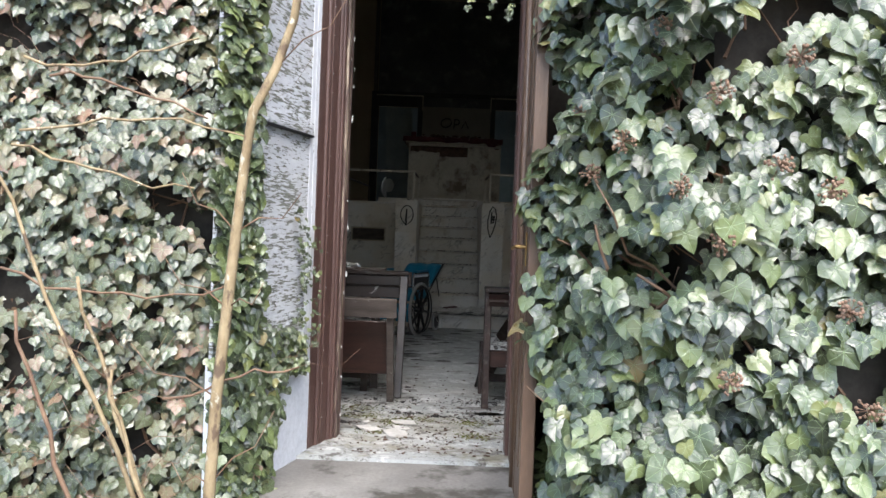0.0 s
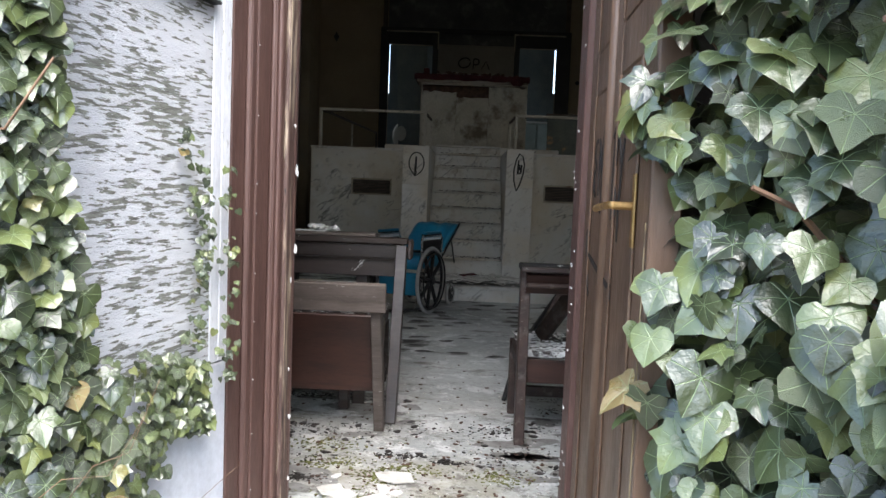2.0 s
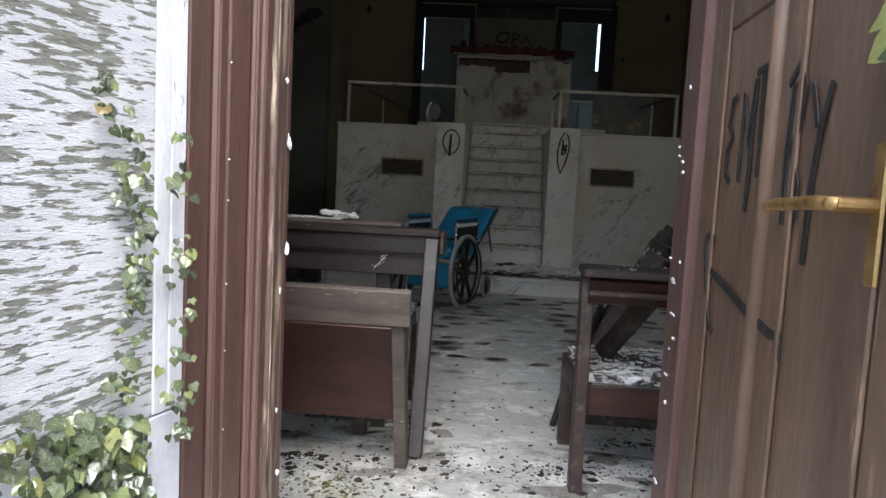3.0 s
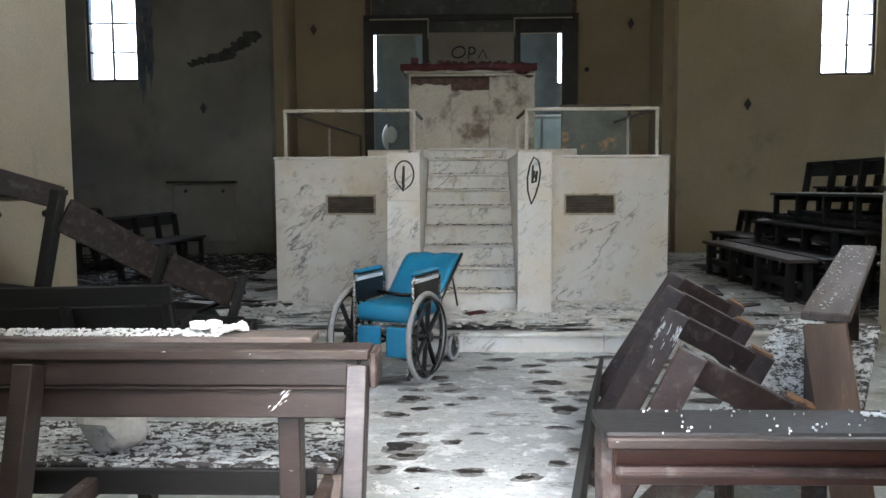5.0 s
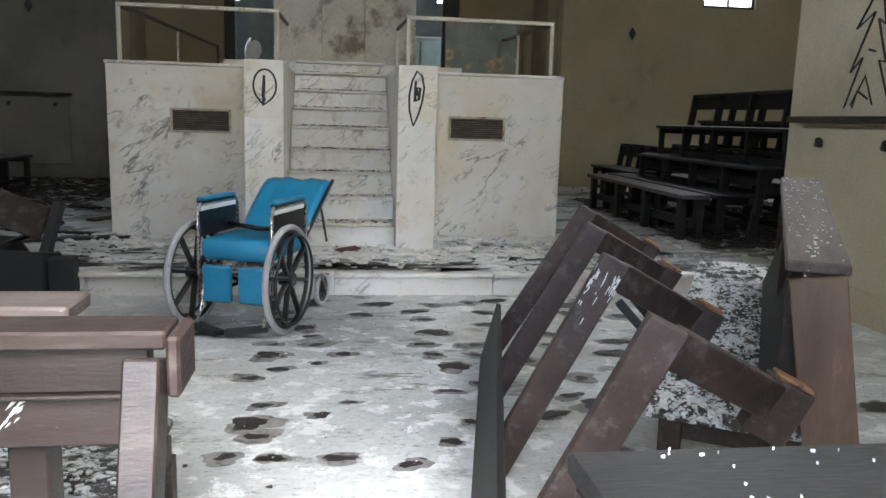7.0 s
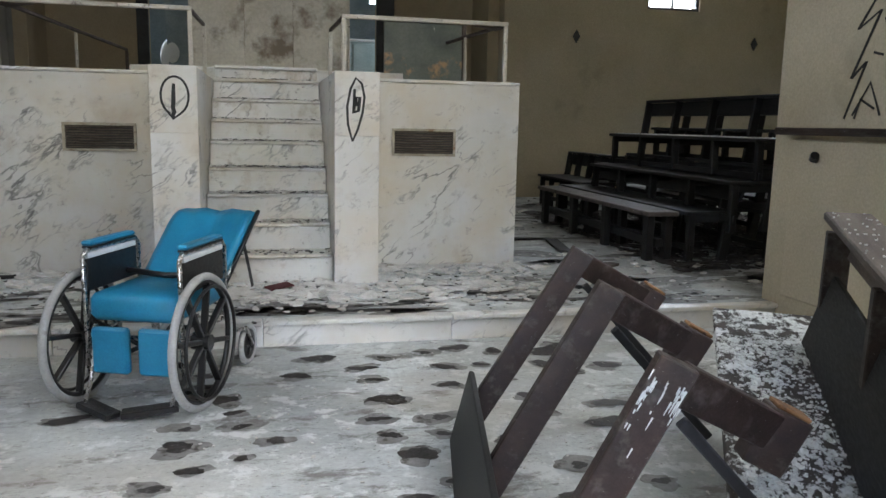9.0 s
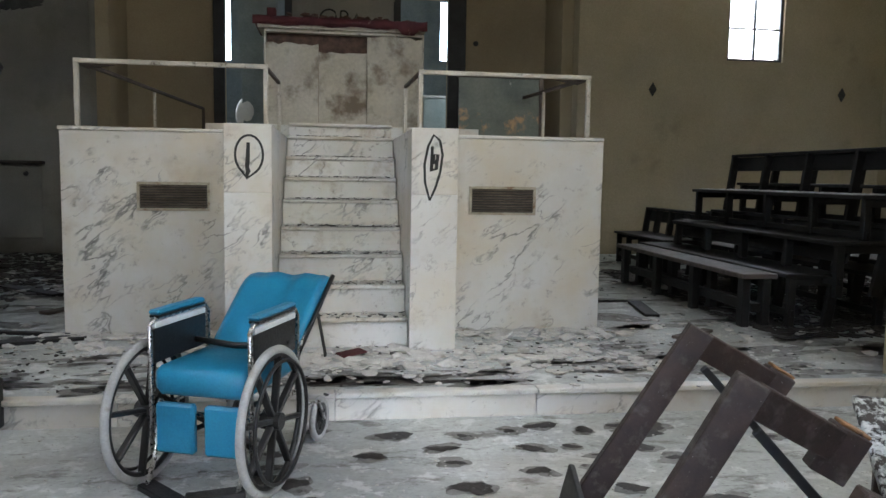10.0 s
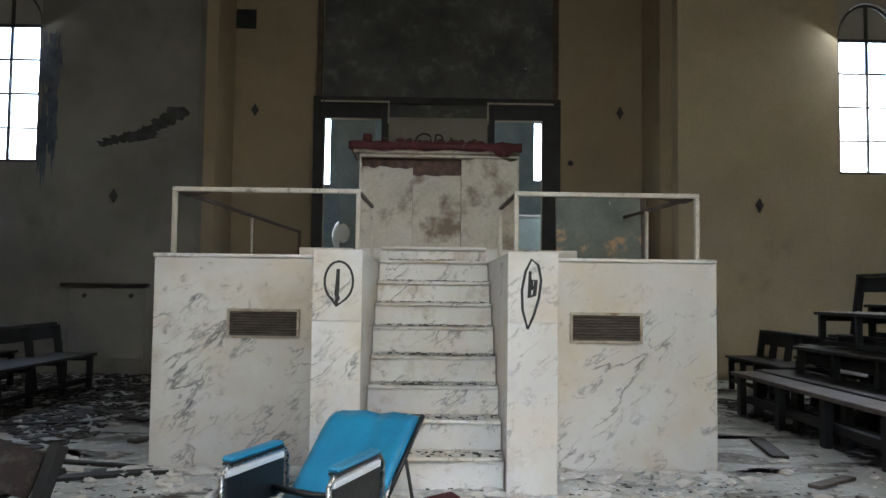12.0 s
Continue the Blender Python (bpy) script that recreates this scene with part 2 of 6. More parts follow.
def marble_material(name, stain, dirt):
    """White marble with grey diagonal veins in drifts, a yellowed bloom, rusty stains and dirt."""
    m, nt, b, v = shader(name, 0.38)
    turn = nt.nodes.new("ShaderNodeMapping")
    turn.inputs["Rotation"].default_value = (0.0, radians(38), 0.0)
    nt.links.new(v, turn.inputs["Vector"])
    pull = nt.nodes.new("ShaderNodeMapping")
    pull.inputs["Scale"].default_value = (1.0, 1.0, 3.0)
    nt.links.new(turn.outputs[0], pull.inputs["Vector"])
    base = ramp(nt, noise_tex(nt, v, 1.1, 6), [(0.3, (0.5, 0.485, 0.455)), (0.7, (0.69, 0.68, 0.655))])
    base = mix(nt, ramp(nt, noise_tex(nt, v, 1.3), [(0.42, 0.0), (0.68, 0.7)]), base, (0.52, 0.43, 0.3))
    patchy = ramp(nt, noise_tex(nt, v, 2.2, 4), [(0.49, 0.0), (0.62, 1.0)])
    for scale, wide, deep in ((1.3, 0.016, 0.95), (2.6, 0.018, 0.8)):
        away = maths(nt, "ABSOLUTE", maths(nt, "SUBTRACT", noise_tex(nt, pull.outputs[0], scale, 6, 0.5), 0.5))
        line = ramp(nt, away, [(0.0, 1.0), (wide, 0.0)])
        base = mix(nt, maths(nt, "MULTIPLY", maths(nt, "MULTIPLY", line, patchy), deep), base, (0.1, 0.1, 0.1))
    base = mix(nt, maths(nt, "MULTIPLY", patchy, 0.15), base, (0.36, 0.34, 0.31))
    base = mix(nt, ramp(nt, noise_tex(nt, v, 3.2, 8, 0.68), [(0.55, 0.0), (0.7, stain)]), base, (0.27, 0.185, 0.11))
    base = mix(nt, ramp(nt, noise_tex(nt, v, 9, 9, 0.72), [(0.58, 0.0), (0.68, dirt)]), base, (0.12, 0.1, 0.08))
    nt.links.new(base, b.inputs["Base Color"])
    bump(nt, b, noise_tex(nt, v, 40, 5), 0.08, 0.003)
    return m


def peeling_material():
    """White paint that has cracked across the grain and peels in short flakes from grey boards."""
    m, nt, b, v = shader("peeling_white_paint", 0.8, stretch=(1, 1, 7.0))
    big = noise_tex(nt, v, 2.2, 3)
    flake = noise_tex(nt, v, 14, 5, 0.6)
    mask = ramp(nt, maths(nt, "ADD", maths(nt, "MULTIPLY", flake, 0.75), maths(nt, "MULTIPLY", big, 0.25)), [(0.462, 0.0), (0.471, 1.0)])
    paint = ramp(nt, noise_tex(nt, v, 5), [(0.3, (0.62, 0.64, 0.68)), (0.7, (0.76, 0.78, 0.81))])
    bare = ramp(nt, noise_tex(nt, v, 20, 6), [(0.3, (0.13, 0.13, 0.115)), (0.7, (0.33, 0.345, 0.3))])
    nt.links.new(mix(nt, mask, bare, paint), b.inputs["Base Color"])
    fine = noise_tex(nt, v, 60, 4, 0.6)
    bump(nt, b, maths(nt, "ADD", mask, maths(nt, "MULTIPLY", fine, 0.5)), 1.0, 0.015)
    return m


def leaf_material(name, stops):
    """Ivy leaves: green with paler veins, some yellowed or rust red, waxy above."""
    m, nt, b, v = shader(name, 0.4)
    geo, info = nt.nodes.new("ShaderNodeNewGeometry"), nt.nodes.new("ShaderNodeObjectInfo")
    pick = maths(nt, "FRACT", maths(nt, "ADD", geo.outputs["Random Per Island"], info.outputs["Random"]))
    tone = ramp(nt, pick, list(stops))
    uv = nt.nodes.new("ShaderNodeUVMap")
    sp = nt.nodes.new("ShaderNodeSeparateXYZ")
    nt.links.new(uv.outputs[0], sp.inputs[0])
    x, y = maths(nt, "SUBTRACT", sp.outputs["X"], 0.5), maths(nt, "SUBTRACT", sp.outputs["Y"], 0.2)
    ang = maths(nt, "DIVIDE", maths(nt, "ARCTAN2", x, y), 0.82)
    away = maths(nt, "ABSOLUTE", maths(nt, "SUBTRACT", ang, maths(nt, "ROUND", ang)))
    r = maths(nt, "SQRT", maths(nt, "ADD", maths(nt, "MULTIPLY", x, x), maths(nt, "MULTIPLY", y, y)))
    vein = ramp(nt, maths(nt, "MULTIPLY", away, r), [(0.004, 1.0), (0.014, 0.0)])
    tone = mix(nt, maths(nt, "MULTIPLY", vein, 0.7), tone, (0.25, 0.34, 0.16))
    tone = mix(nt, ramp(nt, noise_tex(nt, v, 9, 4), [(0.5, 0.0), (0.75, 0.2)]), tone, (0.16, 0.175, 0.13))
    nt.links.new(tone, b.inputs["Base Color"])
    b.inputs["Specular IOR Level"].default_value = 1.0
    nt.links.new(ramp(nt, noise_tex(nt, v, 2.5), [(0.3, 0.42), (0.7, 0.24)]), b.inputs["Roughness"])
    bump(nt, b, maths(nt, "ADD", noise_tex(nt, v, 60, 3), maths(nt, "MULTIPLY", vein, -0.6)), 0.45, 0.006)
    return m


def glass_material():
    m, nt, b, v = shader("dusty_window_glass", 0.25)
    b.inputs["Base Color"].default_value = (0.93, 0.96, 0.97, 1)
    b.inputs["Transmission Weight"].default_value = 1.0
    b.inputs["IOR"].default_value = 1.05
    nt.links.new(ramp(nt, noise_tex(nt, v, 3), [(0.3, 0.05), (0.7, 0.3)]), b.inputs["Roughness"])
    return m


def dusted_wood():
    """Dark boards under a broken, streaky crust of white plaster dust."""
    m, nt, b, v = shader("dust_crusted_wood", 0.8, stretch=(1.0, 1.7, 1.7))
    wood = ramp(nt, noise_tex(nt, v, 6), [(0.3, (0.02, 0.017, 0.016)), (0.7, (0.07, 0.06, 0.055))])
    crust = maths(nt, "ADD", maths(nt, "MULTIPLY", noise_tex(nt, v, 16, 10, 0.72), 0.7), maths(nt, "MULTIPLY", noise_tex(nt, v, 2.6, 3), 0.3))
    mask = ramp(nt, crust, [(0.485, 0.0), (0.525, 1.0)])
    white = ramp(nt, noise_tex(nt, v, 30, 6), [(0.3, (0.45, 0.47, 0.47)), (0.65, (0.74, 0.76, 0.76))])
    nt.links.new(mix(nt, mask, wood, white), b.inputs["Base Color"])
    bump(nt, b, mask, 0.8, 0.008)
    return m


dust_wood = dusted_wood()
floor_mat, peeling, glass = floor_material(), peeling_material(), glass_material()
marble, stair_marble = marble_material("veined_white_marble", 0.3, 0.45), marble_material("stained_stair_marble", 0.7, 0.8)
leaf_green = leaf_material("ivy_leaf", ((0.0, (0.017, 0.026, 0.01)), (0.3, (0.039, 0.056, 0.021)), (0.62, (0.069, 0.094, 0.036)), (0.88, (0.13, 0.165, 0.052)), (0.985, (0.16, 0.17, 0.05)), (0.997, (0.19, 0.14, 0.05))))
leaf_mixed = leaf_material("browning_ivy_leaf", ((0.0, (0.032, 0.041, 0.02)), (0.3, (0.06, 0.076, 0.034)), (0.55, (0.096, 0.103, 0.05)), (0.74, (0.14, 0.138, 0.072)), (0.9, (0.18, 0.145, 0.08)), (0.97, (0.21, 0.12, 0.07))))
stain_film = surface("grey_damp_film", (0.17, 0.165, 0.155), (0.3, 0.3, 0.285), 11, 60, 0.7, stain=((0.07, 0.06, 0.055), 14, 0.54, 0.64))
white_board = surface("blue_white_board_paint", (0.62, 0.66, 0.73), (0.74, 0.77, 0.83), 2, 30, 0.7, relief=0.15)
stile_paint = surface("cracked_white_stile_paint", (0.68, 0.7, 0.75), (0.8, 0.82, 0.85), 6, 30, 0.75, stretch=(4, 4, 1), stain=((0.3, 0.29, 0.27), 9, 0.62, 0.66))
# ---- helpers for meshes and things ----
def finish(bm, name, material, smooth=False):
    me = bpy.data.meshes.new(name)
    bm.to_mesh(me)
    bm.free()
    me.materials.append(material)
    if smooth:
        me.shade_smooth()
    return me


def part(name, bm, material, parent, label="", smooth=False):
    """One mesh object under a thing or under a part, built in the parent's own space."""
    ob = new(name, finish(bm, name, material, smooth))
    ob.parent = parent
    return tagged(ob, label)


def thing(name, label, category, group="", at=None):
    """An empty that carries the parts of one thing."""
    ob = new(name)
    ob.empty_display_size = 0.1
    ob.matrix_world = at if at else Matrix()
    return tagged(ob, label, category, group)


def solo(name, bm, material, label, category="", group="", kind="", smooth=False):
    return tagged(new(name, finish(bm, name, material, smooth)), label, category, group, kind)


def add_box(bm, lo, hi, bevel=0.0, m=None):
    lo, hi = Vector(lo), Vector(hi)
    t = Matrix.Translation((lo + hi) / 2) @ Matrix.Diagonal((*(hi - lo), 1))
    vs = bmesh.ops.create_cube(bm, size=1, matrix=t)["verts"]
    if bevel:
        es = list({e for v in vs for e in v.link_edges})
        done = bmesh.ops.bevel(bm, geom=es, offset=bevel, segments=1, affect="EDGES", profile=0.6)
        vs = list({v for f in done["faces"] for v in f.verts} | {v for v in vs if v.is_valid})
    if m:
        bmesh.ops.transform(bm, matrix=m, verts=vs)
    return bm


def box(lo, hi, bevel=0.0, m=None):
    return add_box(bmesh.new(), lo, hi, bevel, m)


def beam(p0, p1, w, h, up=(0, 0, 1), bevel=0.004, bm=None):
    """A squared timber from p0 to p1, w across and h along up."""
    p0, p1 = Vector(p0), Vector(p1)
    y = (p1 - p0).normalized()
    x = y.cross(Vector(up)).normalized()
    z = x.cross(y)
    m = Matrix.Translation((p0 + p1) / 2) @ Matrix((x, y, z)).transposed().to_4x4()
    d = (p1 - p0).length / 2
    return add_box(bm if bm else bmesh.new(), (-w / 2, -d, -h / 2), (w / 2, d, h / 2), bevel, m)


def add_tube(bm, pts, radius, sides=8, taper=1.0):
    """A round bar along pts; taper scales its radius towards the end."""
    pts = [Vector(p) for p in pts]
    rings = []
    for i, p in enumerate(pts):
        d = (pts[min(i + 1, len(pts) - 1)] - pts[max(i - 1, 0)]).normalized()
        a = d.cross(Vector((0.31, 0.2, 0.93))).normalized()
        if a.length < 0.1:
            a = d.cross(Vector((1, 0, 0))).normalized()
        b = d.cross(a)
        r = radius * (1 + (taper - 1) * i / max(1, len(pts) - 1))
        rings.append([bm.verts.new(p + r * (a * math.cos(k * math.tau / sides) + b * math.sin(k * math.tau / sides))) for k in range(sides)])
    for r0, r1 in zip(rings, rings[1:]):
        for k in range(sides):
            bm.faces.new((r0[k], r0[(k + 1) % sides], r1[(k + 1) % sides], r1[k]))
    bm.faces.new(rings[0][::-1])
    bm.faces.new(rings[-1])
    return bm


def tube(pts, radius, sides=8, taper=1.0):
    return add_tube(bmesh.new(), pts, radius, sides, taper)


def add_ring(bm, centre, axis, major, minor, seg=36, sides=8, flat=1.0):
    axis = Vector(axis).normalized()
    a = axis.cross(Vector((0, 0, 1))).normalized()
    b = axis.cross(a)
    rings = []
    for i in range(seg):
        c, s = math.cos(i * math.tau / seg), math.sin(i * math.tau / seg)
        out = a * c + b * s
        rings.append([bm.verts.new(Vector(centre) + out * (major + minor * math.cos(k * math.tau / sides)) + axis * (minor * flat * math.sin(k * math.tau / sides))) for k in range(sides)])
    for i in range(seg):
        r0, r1 = rings[i], rings[(i + 1) % seg]
        for k in range(sides):
            bm.faces.new((r0[k], r1[k], r1[(k + 1) % sides], r0[(k + 1) % sides]))
    return bm


def add_prism(bm, outline, thick, m=None):
    """A flat outline in x and y, given thickness along z, put in place by m."""
    m = m or Matrix()
    low = [bm.verts.new(m @ Vector((x, y, 0))) for x, y in outline]
    top = [bm.verts.new(m @ Vector((x, y, thick))) for x, y in outline]
    bm.faces.new(low[::-1])
    bm.faces.new(top)
    n = len(outline)
    for i in range(n):
        bm.faces.new((low[i], low[(i + 1) % n], top[(i + 1) % n], top[i]))
    return bm


def blot(rng, rx, ry, n=14, rough=0.35):
    """An uneven closed outline."""
    return [(rx * k * math.cos(i * math.tau / n), ry * k * math.sin(i * math.tau / n)) for i in range(n) for k in [1 + rough * rng.uniform(-1, 1)]]


def add_stroke(bm, pts, width, m, thick=0.003):
    """A painted line of that width along pts, in the plane of m, as one ribbon that narrows at its ends."""
    pts = [Vector((*p, 0)) for p in pts]
    pts = [p for i, p in enumerate(pts) if i == 0 or (p - pts[i - 1]).length > 1e-5]
    rows = []
    for i, p in enumerate(pts):
        d = (pts[min(i + 1, len(pts) - 1)] - pts[max(i - 1, 0)]).normalized()
        n = Vector((-d.y, d.x, 0)) * width * (0.38 if i in (0, len(pts) - 1) else 0.5)
        rows.append([bm.verts.new(m @ q) for q in (p + n, p - n, p - n + Vector((0, 0, thick)), p + n + Vector((0, 0, thick)))])
    for a, b in zip(rows, rows[1:]):
        for k in range(4):
            bm.faces.new((a[k], b[k], b[(k + 1) % 4], a[(k + 1) % 4]))
    bm.faces.new(rows[0])
    bm.faces.new(rows[-1][::-1])
    return bm


def arc(cx, cy, rx, ry, a0, a1, n=14, turn=0.0):
    out = []
    for i in range(n + 1):
        a = radians(a0 + (a1 - a0) * i / n)
        x, y = rx * math.cos(a), ry * math.sin(a)
        t = radians(turn)
        out.append((cx + x * math.cos(t) - y * math.sin(t), cy + x * math.sin(t) + y * math.cos(t)))
    return out


def chunk(rng, bm, at, size, squash=0.6):
    """One broken lump of plaster."""
    vs = bmesh.ops.create_icosphere(bm, subdivisions=1, radius=size, matrix=Matrix.Translation(at))["verts"]
    c = Vector(at)
    for v in vs:
        d = (v.co - c) * rng.uniform(0.55, 1.25)
        v.co = c + Vector((d.x * 1.3, d.y, d.z * squash))


def soup(name, verts, faces, material, uvs=None):
    me = bpy.data.meshes.new(name)
    me.from_pydata(verts, [], faces)
    me.materials.append(material)
    if uvs is not None:
        layer = me.uv_layers.new(name="UVMap")
        loops = np.empty(len(me.loops), dtype=np.int32)
        me.loops.foreach_get("vertex_index", loops)
        layer.data.foreach_set("uv", np.asarray(uvs, dtype=np.float32)[loops].ravel())
    return me


def flakes(rng, name, label, spread, count, size, material=None, thin=0.004):
    """Loose chips that lie on a surface; spread(rng) gives the place of one. All chips are one object of stuff."""
    verts, faces = [], []
    for _ in range(count):
        p = Vector(spread(rng))
        s = size * rng.uniform(0.4, 1.4)
        o = blot(rng, s, s * rng.uniform(0.4, 0.9), 6, 0.4)
        t, tilt = rng.uniform(0, 6.3), Vector((rng.uniform(-0.25, 0.25), rng.uniform(-0.25, 0.25)))
        c, sn = math.cos(t), math.sin(t)
        base = len(verts)
        for lift in (0.0, thin):
            for x, y in o:
                a, b = x * c - y * sn, x * sn + y * c
                verts.append((p.x + a, p.y + b, p.z + lift + max(0.0, a * tilt.x + b * tilt.y)))
        n = len(o)
        faces.append(tuple(base + n + i for i in range(n)))
        faces.extend((base + i, base + (i + 1) % n, base + n + (i + 1) % n, base + n + i) for i in range(n))
    return tagged(new(name, soup(name, verts, faces, material or flake_white)), label, "debris", kind="stuff")
# ---- structure ----
FLOOR2 = 0.17          # the raised floor in front of the altar platform
WIDE, HIGH = 9.6, 7.4  # half width of the transept, height of the ceiling


def wall(name, axis, at, thick, span, height, holes=(), material=None, low=0.0, label="plain old plaster wall"):
    """An upright wall across one axis, from at to at + thick, with rectangular holes (from, to, sill, head) through it."""
    cuts_u = sorted({span[0], span[1], *(h[0] for h in holes), *(h[1] for h in holes)})
    cuts_z = sorted({low, height, *(h[2] for h in holes), *(h[3] for h in holes)})
    bm = bmesh.new()
    for u0, u1 in zip(cuts_u, cuts_u[1:]):
        run = None
        for z0, z1 in zip(cuts_z, cuts_z[1:]):
            u, z = (u0 + u1) / 2, (z0 + z1) / 2
            solid = not any(h[0] < u < h[1] and h[2] < z < h[3] for h in holes)
            if solid:
                run = (run[0], z1) if run else (z0, z1)
            if (not solid or z1 == cuts_z[-1]) and run:
                lo, hi = (u0, at, run[0]), (u1, at + thick, run[1])
                if axis == "x":
                    lo, hi = (at, u0, run[0]), (at + thick, u1, run[1])
                add_box(bm, lo, hi)
                run = None
    bmesh.ops.remove_doubles(bm, verts=bm.verts, dist=1e-4)
    return solo(name, bm, material or wall_plaster, label, "wall", kind="structure")


bm = bmesh.new()
bmesh.ops.create_grid(bm, x_segments=2, y_segments=2, size=600, matrix=Matrix.Translation((0, 0, -0.06)))
solo("ground", bm, soil, "dark soil with leaf litter in front of the entrance", "ground", kind="structure")
solo("pavement", box((-1.1, 2.2, -0.2), (0.9, 4.4, -0.02), 0.01), concrete, "cracked dirty concrete in front of the doorway", "pavement", kind="structure")
solo("floor", box((-3.66, 4.3, -0.25), (3.66, 10.66, 0.0)), floor_mat, "pale dusty nave floor with dark stains", "floor", kind="structure")
bm = box((-3.66, 10.66, -0.25), (3.66, 11.1, FLOOR2 - 0.03))
add_box(bm, (-WIDE, 11.1, -0.25), (WIDE, 19.0, FLOOR2 - 0.03))
add_box(bm, (-3.66, 10.68, FLOOR2 - 0.03), (3.66, 11.1, FLOOR2))
add_box(bm, (-WIDE, 11.1, FLOOR2 - 0.03), (WIDE, 19.0, FLOOR2))
add_box(bm, (3.66, 10.8, -0.25), (WIDE, 11.1, FLOOR2))
solo("floor_raised", bm, floor_mat, "raised pale floor covered in plaster dust", "floor", kind="structure")
step_edge = thing("step_edge", "white marble edging of the single low step", "step")
step_edge["kind"] = "structure"
for i in range(6):
    x0 = -3.66 + i * 1.22
    part("marble_slab", box((x0 + 0.002, 10.63, 0.0), (x0 + 1.218, 10.662, FLOOR2 - 0.032), 0.003), marble, step_edge)
    part("nosing", box((x0 + 0.002, 10.6, FLOOR2 - 0.03), (x0 + 1.218, 10.7, FLOOR2 + 0.003), 0.006), marble, step_edge)

DOOR = (-0.76, 0.5, -0.3, 2.95)
wall("wall_front", "y", 4.45, 0.15, (-3.96, 3.96), HIGH, [DOOR], wall_plaster, -0.3, "plastered front wall with the doorway")
solo("wall_porch_west", box((-3.96, 3.68, -0.3), (-1.02, 4.45, 4.2)), porch_shade_render, "porch wall under the ivy, coloured dark for the shade between leaves", "wall", kind="structure")
# Thin dark plate added over the facade to fill the gap with shade.
solo("wall_porch_return", box((0.52, 4.4, -0.3), (1.0, 4.448, 4.2)), porch_shade_render, "dark plate added for the shaded gap behind the open door", "wall", kind="structure")
solo("wall_porch_east", box((1.0, 2.85, -0.3), (3.96, 4.45, 4.2)), porch_shade_render, "porch wall under the ivy, coloured dark for the shade between leaves", "wall", kind="structure")
# Unseen openings added to let the nave fill lamps shine in.
NAVE_FILL_HOLES = [(5.7, 6.7, 3.9, 6.0), (8.1, 9.1, 3.9, 6.0)]
wall("wall_nave_west", "x", -3.96, 0.3, (4.6, 11.1), HIGH, NAVE_FILL_HOLES, wall_plaster, -0.3, "cream plaster nave wall")
wall("wall_nave_east", "x", 3.66, 0.3, (4.6, 10.8), HIGH, NAVE_FILL_HOLES, wall_plaster, -0.3, "cream plaster nave wall with graffiti")
wall("wall_transept_south_west", "y", 10.8, 0.3, (-WIDE, -3.96), HIGH, (), wall_plaster, -0.3)
wall("wall_transept_south_east", "y", 10.5, 0.3, (3.96, WIDE), HIGH, (), wall_plaster, -0.3)
wall("wall_transept_west", "x", -WIDE - 0.3, 0.3, (10.8, 19.1), HIGH, (), wall_grey_shaded, -0.3)
wall("wall_transept_east", "x", WIDE, 0.3, (10.5, 19.1), HIGH, (), wall_plaster, -0.3)
WINDOWS = ((-7.25, -6.25), (6.64, 7.66))
wall("wall_back_west", "y", 18.8, 0.3, (-WIDE, -3.71), HIGH, [(*WINDOWS[0], 3.5, 6.37)], wall_grey_shaded, -0.3, "greyed plaster wall with peeled damp patches")
wall("wall_back_east", "y", 18.8, 0.3, (4.01, WIDE), HIGH, [(*WINDOWS[1], 3.5, 6.37)], wall_plaster, -0.3, "cream plaster wall with an arched window")
wall("wall_chancel_west", "x", -3.71, 0.2, (19.1, 20.2), HIGH, (), chancel_plaster, -0.3)
wall("wall_chancel_east", "x", 3.81, 0.2, (19.1, 20.2), HIGH, (), chancel_plaster, -0.3)
wall("wall_chancel_back", "y", 20.2, 0.2, (-3.71, 4.01), HIGH, [(-1.9, -0.86, 1.7, 4.62), (1.14, 2.02, 1.7, 4.62)], chancel_plaster, -0.3, "tan plaster chancel wall with two doorways")
wall("wall_vestry_back", "y", 23.4, 0.2, (-4.2, 4.6), 6.0, [(-2.95, -2.2, 3.85, 5.4), (2.3, 3.0, 4.0, 5.3)], vestry_paint, 1.0, "pale vestry wall with windows")
wall("wall_vestry_west", "x", -4.2, 0.2, (20.4, 23.4), 6.0, (), vestry_paint, 1.0)
wall("wall_vestry_east", "x", 4.4, 0.2, (20.4, 23.4), 6.0, (), vestry_paint, 1.0)
solo("floor_vestry", box((-4.2, 20.4, 1.6), (4.6, 23.4, 1.9)), concrete, "dusty vestry floor", "floor", kind="structure")
solo("ceiling_vestry", box((-4.2, 20.4, 6.0), (4.6, 23.6, 6.2)), wall_grey, "plain vestry ceiling", "ceiling", kind="structure")
solo("ceiling", box((-WIDE - 0.3, 4.45, HIGH), (WIDE + 0.3, 20.4, HIGH + 0.2)), wall_grey, "plain plaster ceiling", "ceiling", kind="structure")


